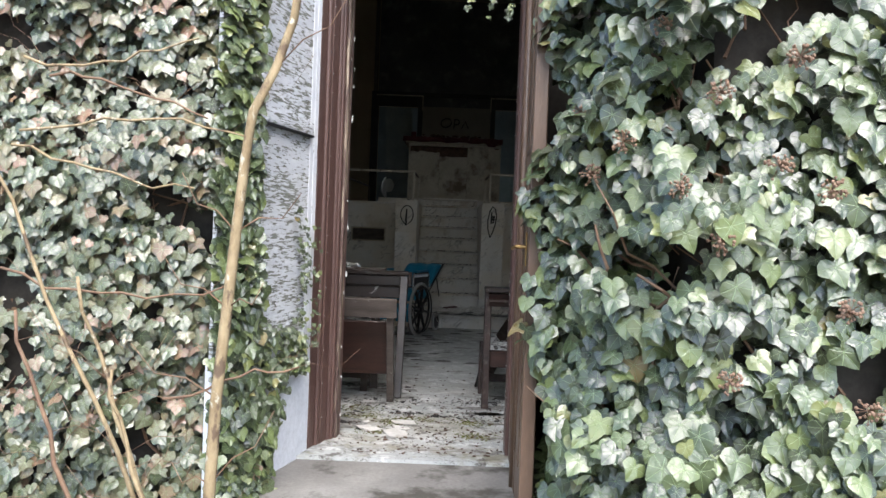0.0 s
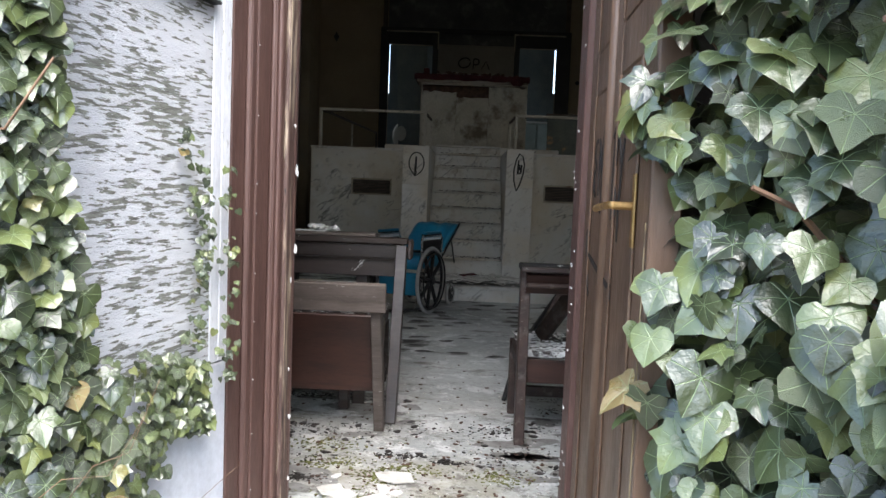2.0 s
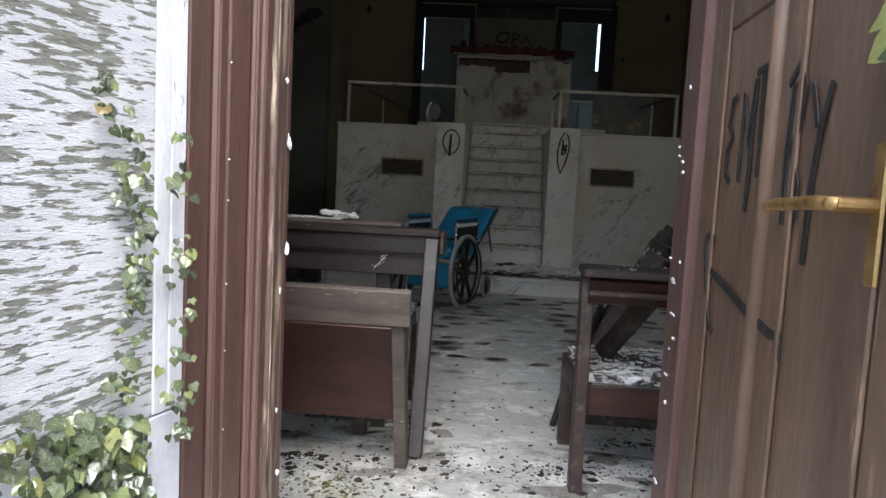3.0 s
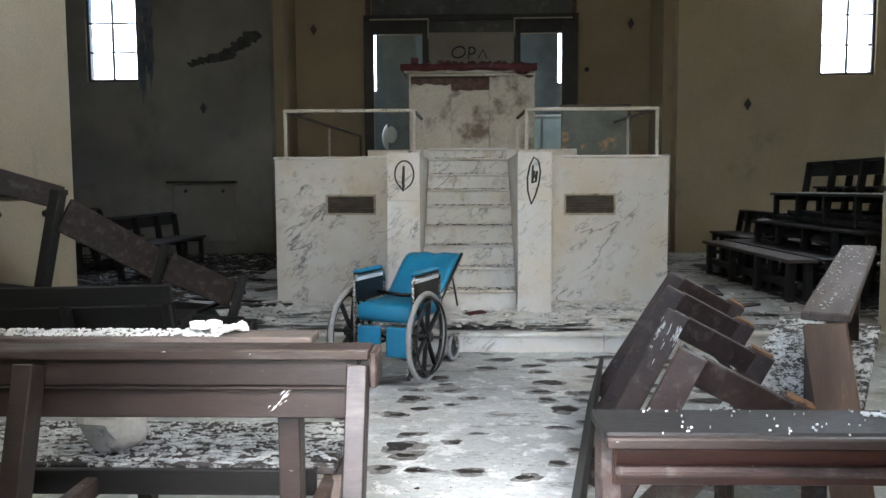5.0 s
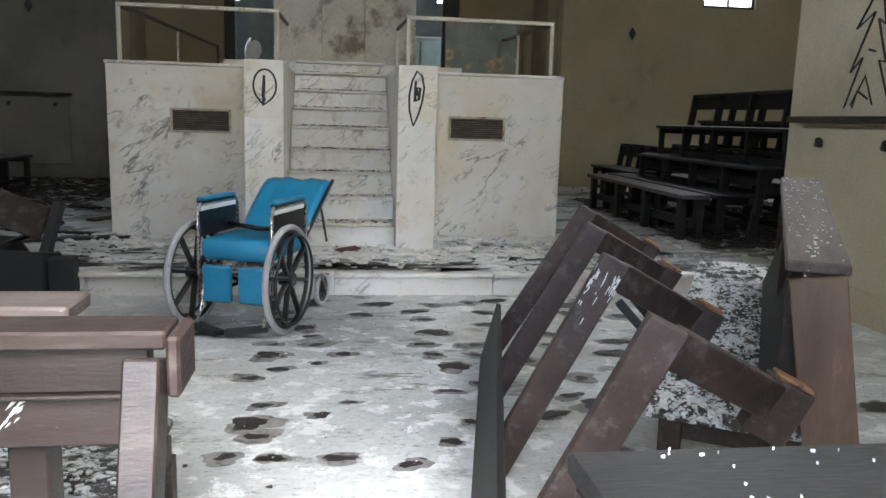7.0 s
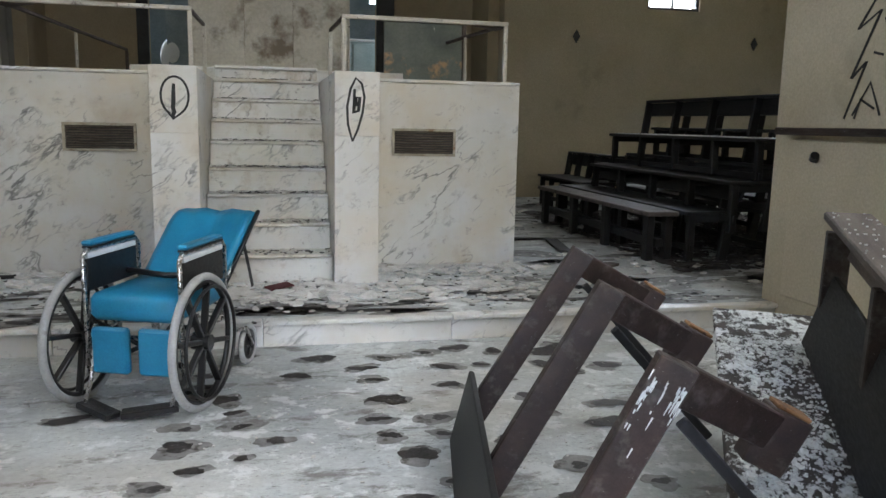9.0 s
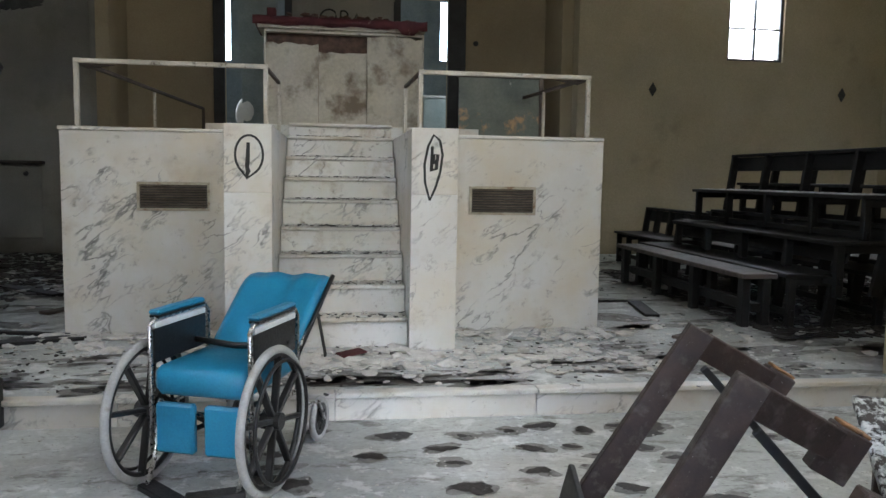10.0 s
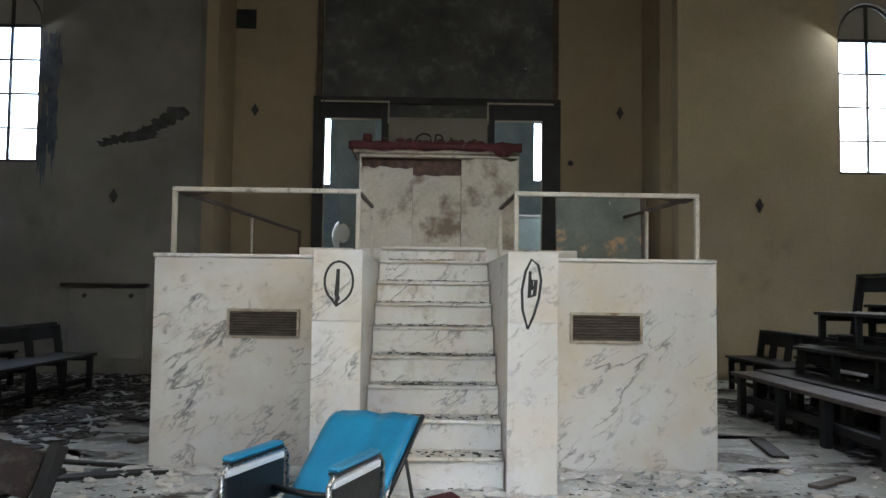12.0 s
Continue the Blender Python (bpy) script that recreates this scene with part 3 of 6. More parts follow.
def arched_window(name, x0, x1, y, sill, spring, rows, label):
    """Iron glazing bars in an arched opening: two columns of panes and a lunette."""
    w = thing(name, label, "window")
    w["kind"] = "structure"
    r, cx = (x1 - x0) / 2, (x0 + x1) / 2
    bm = bmesh.new()
    for sgn in (-1, 1):
        pts = [(cx + sgn * r, spring)] + [(cx + sgn * r * math.cos(a), spring + r * 1.22 * math.sin(a)) for a in np.linspace(0, math.pi / 2, 9)] + [(cx, 6.38), (cx + sgn * r, 6.38)]
        pts = pts[1:]
        m = Matrix.Translation((0, y + 0.29, 0)) @ Matrix.Rotation(math.pi / 2, 4, "X")
        add_prism(bm, pts if sgn > 0 else pts[::-1], 0.28, m)
    part("arch_infill", bm, wall_grey, w)
    bm = bmesh.new()
    f = 0.05
    for x in (x0 + f / 2, x1 - f / 2):
        add_box(bm, (x - f / 2, y + 0.05, sill), (x + f / 2, y + 0.09, spring))
    add_box(bm, (x0 + f, y + 0.05, sill), (x1 - f, y + 0.09, sill + f))
    part("window_frame", bm, window_iron, w)
    part("arch_bar", tube([(cx + (r - 0.02) * math.cos(a), y + 0.07, spring + (r * 1.22 - 0.03) * math.sin(a)) for a in np.linspace(0, math.pi, 15)], 0.022, 6), window_iron, w)
    h = (spring - sill) / rows
    part("glazing_bar", box((cx - 0.019, y + 0.045, sill + f), (cx + 0.019, y + 0.095, spring + r * 1.18)), window_iron, w)
    for k in range(1, rows + 1):
        z = sill + k * h
        t = 0.05 if k == rows else 0.032
        part("glazing_bar", box((x0 + f, y + 0.05, z - t / 2), (x1 - f, y + 0.09, z + t / 2)), window_iron, w)
    for k in range(rows):
        for a, b in ((x0 + f, cx - 0.019), (cx + 0.019, x1 - f)):
            p = part("pane", box((a, y + 0.067, sill + k * h + 0.02), (b, y + 0.072, sill + (k + 1) * h - 0.016)), glass, w)
            p.visible_shadow = False
    bm = bmesh.new()
    m = Matrix.Translation((0, y + 0.11, 0)) @ Matrix.Rotation(math.pi / 2, 4, "X")
    add_prism(bm, [(cx + (r - 0.04) * math.cos(a), spring + 0.02 + (r * 1.22 - 0.06) * math.sin(a)) for a in np.linspace(0, math.pi, 13)], 0.01, m)
    part("lunette", bm, wall_grey, w, "boarded grey lunette")
    return w


arched_window("window_1", *WINDOWS[0], 18.8, 3.5, 5.72, 4, "arched iron window with bright panes in a peeling wall")
arched_window("window_2", *WINDOWS[1], 18.8, 3.5, 5.72, 4, "arched iron window with bright panes in a cream wall")

# ---- doorway: splayed board panel, jambs, open leaf ----
def upright_strip(name, p, q, z0, z1, thick, material, parent, bevel=0.003, label=""):
    """A board standing on the line from p to q, with its thickness behind that line as seen from the doorway."""
    d = Vector((q[0] - p[0], q[1] - p[1], 0))
    m = Matrix.Translation((p[0], p[1], 0)) @ Matrix.Rotation(math.atan2(d.y, d.x), 4, "Z")
    return part(name, box((0, 0, z0), (d.length, thick, z1), bevel, m), material, parent, label)


A, B = Vector((-1.0, 3.44)), Vector((-0.728, 4.43))


def on_panel(s):
    return tuple(A + (B - A) * s)


side_panel = thing("side_panel", "splayed wooden side panel with peeling white paint beside the doorway", "wall panel")
upright_strip("board", on_panel(0.0), on_panel(0.897), 0.66, 1.80, 0.02, peeling, side_panel)
upright_strip("board", on_panel(0.0), on_panel(0.897), 1.87, 2.9, 0.02, peeling, side_panel)
upright_strip("kick_board", on_panel(0.0), on_panel(0.995), -0.06, 0.655, 0.035, white_board, side_panel, 0.003, "smooth blue-white kick board")
upright_strip("stile", on_panel(0.9), on_panel(0.948), 0.66, 2.9, 0.045, stile_paint, side_panel)
upright_strip("stile", on_panel(0.95), on_panel(0.998), 0.66, 2.9, 0.06, stile_paint, side_panel)
nx, ny = 0.966, -0.258
upright_strip("rail", (on_panel(0.0)[0] + 0.025 * nx, on_panel(0.0)[1] + 0.025 * ny), (on_panel(0.897)[0] + 0.025 * nx, on_panel(0.897)[1] + 0.025 * ny), 1.802, 1.868, 0.045, peeling, side_panel)
# Thin black strip along the underside of the rail.
upright_strip("rail_cap", (on_panel(0.0)[0] + 0.03 * nx, on_panel(0.0)[1] + 0.03 * ny), (on_panel(0.897)[0] + 0.03 * nx, on_panel(0.897)[1] + 0.03 * ny), 1.79, 1.80, 0.05, dark_wood, side_panel)

jamb = thing("door_jamb", "brown moulded door jamb with flaking paint and nail heads", "door frame")
steps = [(-0.727, 4.435), (-0.708, 4.52), (-0.69, 4.525), (-0.683, 4.555), (-0.677, 4.557), (-0.657, 4.65), (-0.642, 4.654), (-0.637, 4.665), (-0.622, 4.668), (-0.617, 4.70), (-0.6, 4.704), (-0.592, 4.80)]
for k, (p, q) in enumerate(zip(steps, steps[1:])):
    upright_strip("moulding", p, q, -0.06, 2.95, 0.05, worn_edge if k > 8 else wood_brown, jamb, 0.004)
upright_strip("moulding", (-0.59, 4.802), (-0.75, 4.815), -0.06, 2.95, 0.03, wood_brown, jamb)
rng = random.Random(5)
for i in range(14):
    z = 0.15 + i * 0.19 + rng.uniform(-0.05, 0.05)
    bm = bmesh.new()
    bmesh.ops.create_icosphere(bm, subdivisions=1, radius=0.0025, matrix=Matrix.Translation((-0.672, 4.553, z)))
    part("nail", bm, flake_white, jamb, "pale nail head")
for i in range(16):
    z = rng.uniform(0.1, 2.6)
    bm = add_prism(bmesh.new(), blot(rng, rng.uniform(0.003, 0.007), rng.uniform(0.006, 0.022), 7, 0.5), 0.003, Matrix.Translation((-0.588 + rng.uniform(-0.015, 0.01), rng.uniform(4.74, 4.79), z)) @ Matrix.Rotation(math.pi / 2, 4, "X") @ Matrix.Rotation(rng.uniform(0.6, 1.3), 4, "Y"))
    part("paint_flake", bm, flake_white, jamb, "curled cream paint flake")

jamb_e = thing("door_jamb", "narrow brown door jamb behind the open door", "door frame")
part("post", box((0.421, 4.46, -0.06), (0.5, 4.615, 2.95), 0.006), wood_brown, jamb_e)
for i in range(26):
    bm = add_prism(bmesh.new(), blot(rng, rng.uniform(0.002, 0.005), rng.uniform(0.006, 0.018), 7, 0.5), 0.003, Matrix.Translation((0.418, rng.uniform(4.47, 4.6), rng.uniform(0.2, 2.5))) @ Matrix.Rotation(-math.pi / 2, 4, "Y"))
    part("paint_flake", bm, flake_white, jamb_e, "curled cream paint flake")
solo("door_head", box((-0.76, 4.4, 2.951), (0.5, 4.62, 3.05), 0.005), wood_brown, "brown wooden door head", "door frame", kind="structure")

# the open leaf: local x runs from the hinge to the free edge, the seen face looks along -y
HINGE, FREE = Vector((0.483, 4.44)), Vector((0.45, 3.42))
d = FREE - HINGE
LEAF = Matrix.Translation((HINGE.x, HINGE.y, 0)) @ Matrix.Rotation(math.atan2(d.y, d.x), 4, "Z")
WIDTH = d.length
door = thing("door_1", "brown panelled wooden door, wide open, with black graffiti", "door", at=LEAF)
door["kind"] = "structure"
for x0, x1 in ((0.0, 0.13), (0.46, 0.575), (WIDTH - 0.13, WIDTH)):
    part("stile", box((x0, -0.045, -0.03), (x1, 0.001, 2.9), 0.005), wood_door, door)
for x0, x1 in ((0.132, 0.458), (0.577, WIDTH - 0.132)):
    for z0, z1 in ((-0.03, 0.2), (1.55, 1.68), (2.75, 2.9)):
        part("rail", box((x0, -0.043, z0), (x1, -0.001, z1), 0.005), wood_door, door)
    for z0, z1 in ((0.202, 1.548), (1.682, 2.748)):
        part("panel", box((x0 + 0.001, -0.0425, z0), (x1 - 0.001, -0.006, z1), 0.002), wood_door, door)
        for a, b in (((x0 + 0.012, z0), (x0 + 0.012, z1)), ((x1 - 0.012, z0), (x1 - 0.012, z1))):
            part("bead", box((a[0] - 0.009, -0.05, z0), (a[0] + 0.009, -0.043, z1), 0.003), wood_door, door)
part("edge_strip", box((WIDTH + 0.002, -0.05, -0.03), (WIDTH + 0.028, 0.012, 2.9), 0.004), wood_door, door, "reddish worn edge strip")
part("split", box((WIDTH - 0.02, -0.049, 0.0), (WIDTH - 0.012, -0.0455, 1.2), 0.001), bark_pale, door, "pale split in the edge")
handle = part("door_handle", tube([(WIDTH - 0.36, -0.1, 1.218), (WIDTH - 0.33, -0.098, 1.222), (WIDTH - 0.26, -0.096, 1.226), (WIDTH - 0.2, -0.094, 1.23), (WIDTH - 0.14, -0.092, 1.23)], 0.0085, 10), brass, door, "worn brass lever handle", True)
part("handle_stem", tube([(WIDTH - 0.145, -0.094, 1.23), (WIDTH - 0.145, -0.05, 1.23)], 0.009, 10), brass, handle)
part("handle_plate", box((WIDTH - 0.16, -0.052, 1.14), (WIDTH - 0.13, -0.0455, 1.3), 0.003), brass, handle)
part("astragal", tube([(0.475, -0.047, -0.02), (0.475, -0.047, 2.88)], 0.016, 10), wood_door, door, "rounded pale worn bead", True)
FACE = Matrix.Translation((0, -0.046, 0)) @ Matrix.Rotation(math.pi / 2, 4, "X")
for stroke in (
    [(0.25, 1.41), (0.215, 1.405), (0.2, 1.36), (0.235, 1.335), (0.2, 1.31), (0.2, 1.265), (0.235, 1.25)],
    [(0.29, 1.25), (0.295, 1.41), (0.335, 1.32), (0.36, 1.43)], [(0.36, 1.43), (0.355, 1.24), (0.35, 1.2)],
    [(0.36, 1.44), (0.455, 1.445)], [(0.4, 1.44), (0.405, 1.26)],
    [(0.56, 1.4), (0.55, 1.3), (0.555, 1.19)], [(0.535, 1.4), (0.575, 1.425), (0.605, 1.39), (0.59, 1.325), (0.555, 1.3)], [(0.57, 1.3), (0.605, 1.25), (0.61, 1.2)],
    [(0.635, 1.39), (0.665, 1.33)], [(0.705, 1.385), (0.675, 1.32), (0.66, 1.24), (0.655, 1.14)],
    [(0.09, 1.13), (0.13, 1.145), (0.165, 1.13)], [(0.09, 1.13), (0.11, 1.05), (0.17, 0.965), (0.2, 0.95)], [(0.13, 1.07), (0.22, 1.06), (0.33, 1.045), (0.43, 1.03), (0.55, 1.02), (0.6, 1.025)], [(0.58, 1.05), (0.6, 0.99)],
    [(0.37, 1.62), (0.38, 1.74), (0.42, 1.62), (0.43, 1.76)],
):
    part("graffiti_stroke", add_stroke(bmesh.new(), stroke, 0.016, FACE, 0.002), spray_black, door, "dripping black spray-paint stroke")
# ---- altar platform ----
platform = thing("altar_platform", "high altar platform clad in veined white marble", "platform")
TOP = 1.785
for x0, x1 in ((-2.08, -0.772), (0.882, 2.225)):
    part("marble_panel", box((x0 + 0.001, 12.42, FLOOR2), (x1 - 0.001, 12.46, TOP - 0.03), 0.002), marble, platform)
    part("coping", box((x0 - 0.01, 12.405, TOP - 0.028), (x1 + 0.0, 12.75, TOP), 0.005), marble, platform)
    part("core", box((x0 + 0.03, 12.465, FLOOR2), (x1 - 0.03, 17.5, TOP - 0.04)), marble, platform)
    xs = x0 if x0 < 0 else x1
    part("marble_panel", box((xs - (0 if x0 < 0 else 0.03), 12.465, FLOOR2), (xs + (0.03 if x0 < 0 else 0), 17.5, TOP - 0.03), 0.002), marble, platform)
PILLARS = ((-0.77, -0.44), (0.54, 0.88))
for x0, x1 in PILLARS:
    part("pillar_slab", box((x0, 11.7, FLOOR2), (x1, 11.74, 1.31), 0.003), marble, platform)
    part("pillar_slab", box((x0, 11.7, 1.312), (x1, 11.74, 1.79), 0.003), marble, platform)
    part("cheek_wall", box((x0 + 0.004, 11.742, FLOOR2), (x1 - 0.004, 13.7, 1.787), 0.003), marble, platform)
NOSES = [(11.85, 0.39), (12.08, 0.606), (12.31, 0.82), (12.54, 1.02), (12.77, 1.237), (13.0, 1.423), (13.23, 1.606), (13.46, 1.798), (13.69, 1.93)]
prev = FLOOR2
for y, z in NOSES:
    part("riser", box((-0.438, y, prev), (0.538, y + 0.27, z - 0.032), 0.002), stair_marble, platform)
    part("tread", box((-0.438, y - 0.035, z - 0.03), (0.538, y + 0.27, z), 0.008), stair_marble, platform)
    prev = z
part("deck", box((-2.04, 13.98, 1.5), (2.19, 20.19, 1.755)), concrete, platform)
part("predella", box((-1.25, 13.985, 1.76), (1.45, 17.0, 1.93), 0.005), marble, platform)


def vent(x0, x1, z0, z1, y, label):
    g = thing("vent_grille", label, "vent", "vents in the marble")
    f = 0.022
    # Black sheet for the shaded hollow; the marble behind is solid.
    part("backing", box((x0 + f, y - 0.004, z0 + f), (x1 - f, y - 0.002, z1 - f)), dark_wood, g)
    for lo, hi in (((x0, z0), (x1, z0 + f)), ((x0, z1 - f), (x1, z1)), ((x0, z0 + f), (x0 + f, z1 - f)), ((x1 - f, z0 + f), (x1, z1 - f))):
        part("frame_bar", box((lo[0], y - 0.022, lo[1]), (hi[0], y - 0.001, hi[1]), 0.003), grille_frame, g)
    for k in range(9):
        z = z0 + f + 0.012 + k * (z1 - z0 - 2 * f - 0.02) / 8
        m = Matrix.Translation(((x0 + x1) / 2, y - 0.012, z)) @ Matrix.Rotation(radians(38), 4, "X")
        part("slat", box((-(x1 - x0) / 2 + f, -0.008, -0.0025), ((x1 - x0) / 2 - f, 0.008, 0.0025), 0.0, m), grille_metal, g)


vent(-1.52, -0.97, 1.145, 1.37, 12.42, "rusty louvred vent set in the marble front")
vent(1.09, 1.65, 1.135, 1.37, 12.42, "rusty louvred vent with a tarnished frame")

# circles sprayed on the two pillars
FRONT = Matrix.Translation((0, 11.699, 0)) @ Matrix.Rotation(math.pi / 2, 4, "X")
g = thing("spray_mark", "black sprayed oval with a stroke on the marble pillar", "graffiti")
part("outline", add_stroke(bmesh.new(), arc(-0.595, 1.575, 0.095, 0.135, 250, -90, 22)[:-2] + [(-0.61, 1.41), (-0.66, 1.48)], 0.016, FRONT), spray_black, g)
part("stroke", add_stroke(bmesh.new(), [(-0.6, 1.66), (-0.605, 1.53), (-0.61, 1.49), (-0.6, 1.46), (-0.615, 1.43), (-0.598, 1.42)], 0.03, FRONT), spray_black, g)
g = thing("spray_mark", "black sprayed pointed oval with a square on the marble pillar", "graffiti")
part("outline", add_stroke(bmesh.new(), [(0.675, 1.27), (0.64, 1.4), (0.635, 1.53), (0.66, 1.66), (0.7, 1.74), (0.745, 1.7), (0.765, 1.6), (0.75, 1.48), (0.715, 1.36), (0.675, 1.27)], 0.018, FRONT), spray_black, g)
part("stroke", add_stroke(bmesh.new(), [(0.69, 1.66), (0.685, 1.48), (0.72, 1.5), (0.73, 1.6), (0.7, 1.6), (0.7, 1.53), (0.715, 1.56)], 0.026, FRONT), spray_black, g)


def railing(side, label):
    """Painted iron rail round one half of the platform: front bar, return along the stair, return along the outer edge."""
    r = thing("altar_railing", label, "railing", "altar railings")
    xo, xi, z = (-1.98, -0.55, 2.31) if side < 0 else (2.115, 0.69, 2.31)
    h = 0.018
    part("top_bar", box((min(xo, xi) - h, 12.52, z - 0.035), (max(xo, xi) + h, 12.56, z), 0.004), rail_paint, r)
    for x in (xo, xi):
        part("post", box((x - h, 12.522, TOP), (x + h, 12.558, z - 0.036), 0.004), rail_paint, r)
    xb = xi + (0.03 if side < 0 else -0.03)
    part("side_bar", beam((xi, 12.562, z - 0.02), (xb, 13.6, z - 0.02), 0.03, 0.03), rail_dark, r)
    part("post", box((xb - h, 13.58, 1.8), (xb + h, 13.616, z - 0.002), 0.004), rail_paint, r)
    far = 16.8 if side < 0 else 14.6
    xf = -1.72 if side < 0 else 1.95
    part("side_bar", beam((xo, 12.562, z - 0.02), (xf, far, z - 0.02), 0.035, 0.03), rail_dark, r)
    part("post", box((xf - h, far - 0.02, 1.755), (xf + h, far + 0.016, z - 0.036), 0.004), rail_dark, r)
    xm, ym = (xo + xf) / 2 - 0.02, (12.56 + far) / 2
    part("post", box((xm - h * 0.7, ym - 0.02, 1.755), (xm + h * 0.7, ym + 0.016, z - 0.03), 0.003), rail_paint, r)
    part("corner_plate", add_prism(bmesh.new(), [(0, 0), (0.28, 0), (0, 0.28)] if side < 0 else [(0, 0), (0, 0.28), (-0.28, 0)], 0.006, Matrix.Translation((xo, 12.56, z - 0.045))), rail_dark, r)
    return r


railing(-1, "chipped cream iron railing on the marble platform")
railing(1, "chipped cream iron railing with a painted panel leaning behind")

picture = thing("painted_panel", "faded green panel with orange flaking patches leaning behind the rail", "panel", at=pose(1.28, 14.2, 1.757, -4))
part("board", box((0, 0, 0), (0.86, 0.02, 0.73), 0.003), mural_paint, picture)
part("frame_bar", box((0.862, -0.012, 0), (0.91, 0.03, 0.75), 0.004), rail_dark, picture)
part("frame_bar", box((-0.02, -0.012, 0.732), (0.91, 0.03, 0.76), 0.004), rail_dark, picture)

altar = thing("altar", "broken plastered altar block with a dark gap under its top", "altar")
AY = 15.2
for x0, x1, off, z1 in ((-0.78, -0.19, 0.0, 2.92), (-0.187, 0.36, 0.03, 2.84), (0.363, 1.0, -0.005, 3.02)):
    rngp = random.Random(int(x0 * 100))
    edge = [(x0 + (x1 - x0) * i / 8, z1 + (rngp.uniform(-0.022, 0.015) if 0 < i < 8 else 0)) for i in range(9)]
    bm = add_prism(bmesh.new(), [(x0, 1.93), (x1, 1.93)] + edge[::-1], 0.06, Matrix.Translation((0, AY + off + 0.06, 0)) @ Matrix.Rotation(math.pi / 2, 4, "X"))
    part("plaster_panel", bm, altar_plaster, altar)
part("core", box((-0.77, AY + 0.1, 1.93), (0.99, AY + 0.9, 3.06)), rust_heap, altar, "bare brown masonry")
for x in (-0.795, 0.995):
    part("corner_bead", box((x, AY - 0.012, 1.93), (x + 0.02, AY + 0.09, 3.06), 0.003), rail_paint, altar)
part("lintel", box((-0.79, AY - 0.02, 3.035), (1.0, AY + 0.09, 3.07), 0.004), rail_paint, altar)
part("slab", box((-0.86, AY - 0.07, 3.072), (1.02, AY + 0.92, 3.14), 0.006), altar_plaster, altar)
rng = random.Random(8)
cloth = bmesh.new()
N = 40
rows = []
for i in range(N + 1):
    x = -0.91 + 1.95 * i / N
    w = 0.012 * math.sin(i * 1.1) + rng.uniform(-0.006, 0.006)
    drop = 3.1 + 0.008 * math.sin(i * 0.6) + rng.uniform(-0.004, 0.004) - (0.06 if 33 < i < 38 else 0)
    rows.append([cloth.verts.new(p) for p in ((x, AY + 0.9, 3.15), (x, AY + 0.2, 3.16 + w), (x, AY - 0.085, 3.2 + w * 0.5), (x, AY - 0.105 + w * 0.6, 3.17), (x, AY - 0.1 + w, drop), (x, AY - 0.09 + w, drop), (x, AY - 0.085, 3.15), (x, AY + 0.9, 3.142))])
for a, b in zip(rows, rows[1:]):
    for k in range(8):
        cloth.faces.new((a[k], b[k], b[(k + 1) % 8], a[(k + 1) % 8]))
cloth.faces.new(rows[0]), cloth.faces.new(rows[-1][::-1])
solo("altar_cloth", cloth, red_cloth, "dusty dark red cloth hanging over the altar top", "cloth", smooth=True)
bm = bmesh.new()
for i in range(60):
    chunk(rng, bm, (rng.uniform(-0.55, 0.85), AY + rng.uniform(0.0, 0.35), 3.22 + rng.uniform(0, 0.05)), rng.uniform(0.02, 0.05))
solo("rubbish_heap", bm, rust_heap, "brown crumpled rubbish lying on the red cloth", "rubbish", kind="stuff")
bm = bmesh.new()
add_box(bm, (-0.76, AY - 0.02, 3.21), (-0.66, AY + 0.08, 3.3), 0.01)
solo("red_box", bm, red_cloth, "small faded red box on the altar cloth", "box")

# ---- dark screen behind the altar ----
screen = thing("altar_screen", "tall black screen with chipped paint behind the altar", "screen")
SY = 20.16
part("panel", box((-1.92, SY, 4.98), (2.2, SY + 0.038, 7.38), 0.003), dark_panel, screen)
part("panel", box((-0.742, SY + 0.004, 4.63), (1.028, SY + 0.038, 4.86), 0.003), dark_panel, screen)
part("jamb", box((-2.08, SY - 0.03, 1.757), (-1.89, SY + 0.038, 4.86), 0.005), dark_wood, screen)
part("jamb", box((2.01, SY - 0.03, 1.757), (2.33, SY + 0.038, 4.86), 0.005), dark_wood, screen)
part("jamb", box((-0.87, SY - 0.03, 1.757), (-0.744, SY + 0.038, 4.86), 0.005), dark_wood, screen)
part("jamb", box((1.03, SY - 0.03, 1.757), (1.15, SY + 0.038, 4.86), 0.005), dark_wood, screen)
part("door_head", box((-1.888, SY - 0.02, 4.6), (-0.872, SY + 0.038, 4.86), 0.005), dark_wood, screen)
part("door_head", box((1.152, SY - 0.02, 4.6), (2.008, SY + 0.038, 4.86), 0.005), dark_wood, screen)
part("transom", box((-2.08, SY - 0.05, 4.862), (2.33, SY + 0.038, 4.978), 0.006), dark_wood, screen)
for lo, hi in (((-1.95, 4.87), (-0.73, 4.9)), ((1.01, 4.87), (2.2, 4.9)), ((-0.76, 4.5), (-0.73, 4.868)), ((1.01, 4.5), (1.04, 4.868))):
    part("moulding", box((lo[0], SY - 0.064, lo[1]), (hi[0], SY - 0.052, hi[1])), rail_paint, screen, "thin pale moulding")
for x in (-1.99, 2.24):
    part("upright", box((x - 0.05, SY - 0.03, 4.98), (x + 0.05, SY + 0.038, 7.38), 0.004), rail_dark, screen)
part("white_panel", box((-0.742, SY + 0.006, 1.757), (1.028, SY + 0.038, 4.626), 0.003), wall_grey, screen, "pale wall panel")
WRITE = Matrix.Translation((0, SY + 0.004, 0)) @ Matrix.Rotation(math.pi / 2, 4, "X")
g = thing("graffiti_word", "black sprayed letters on the pale panel behind the altar", "graffiti")
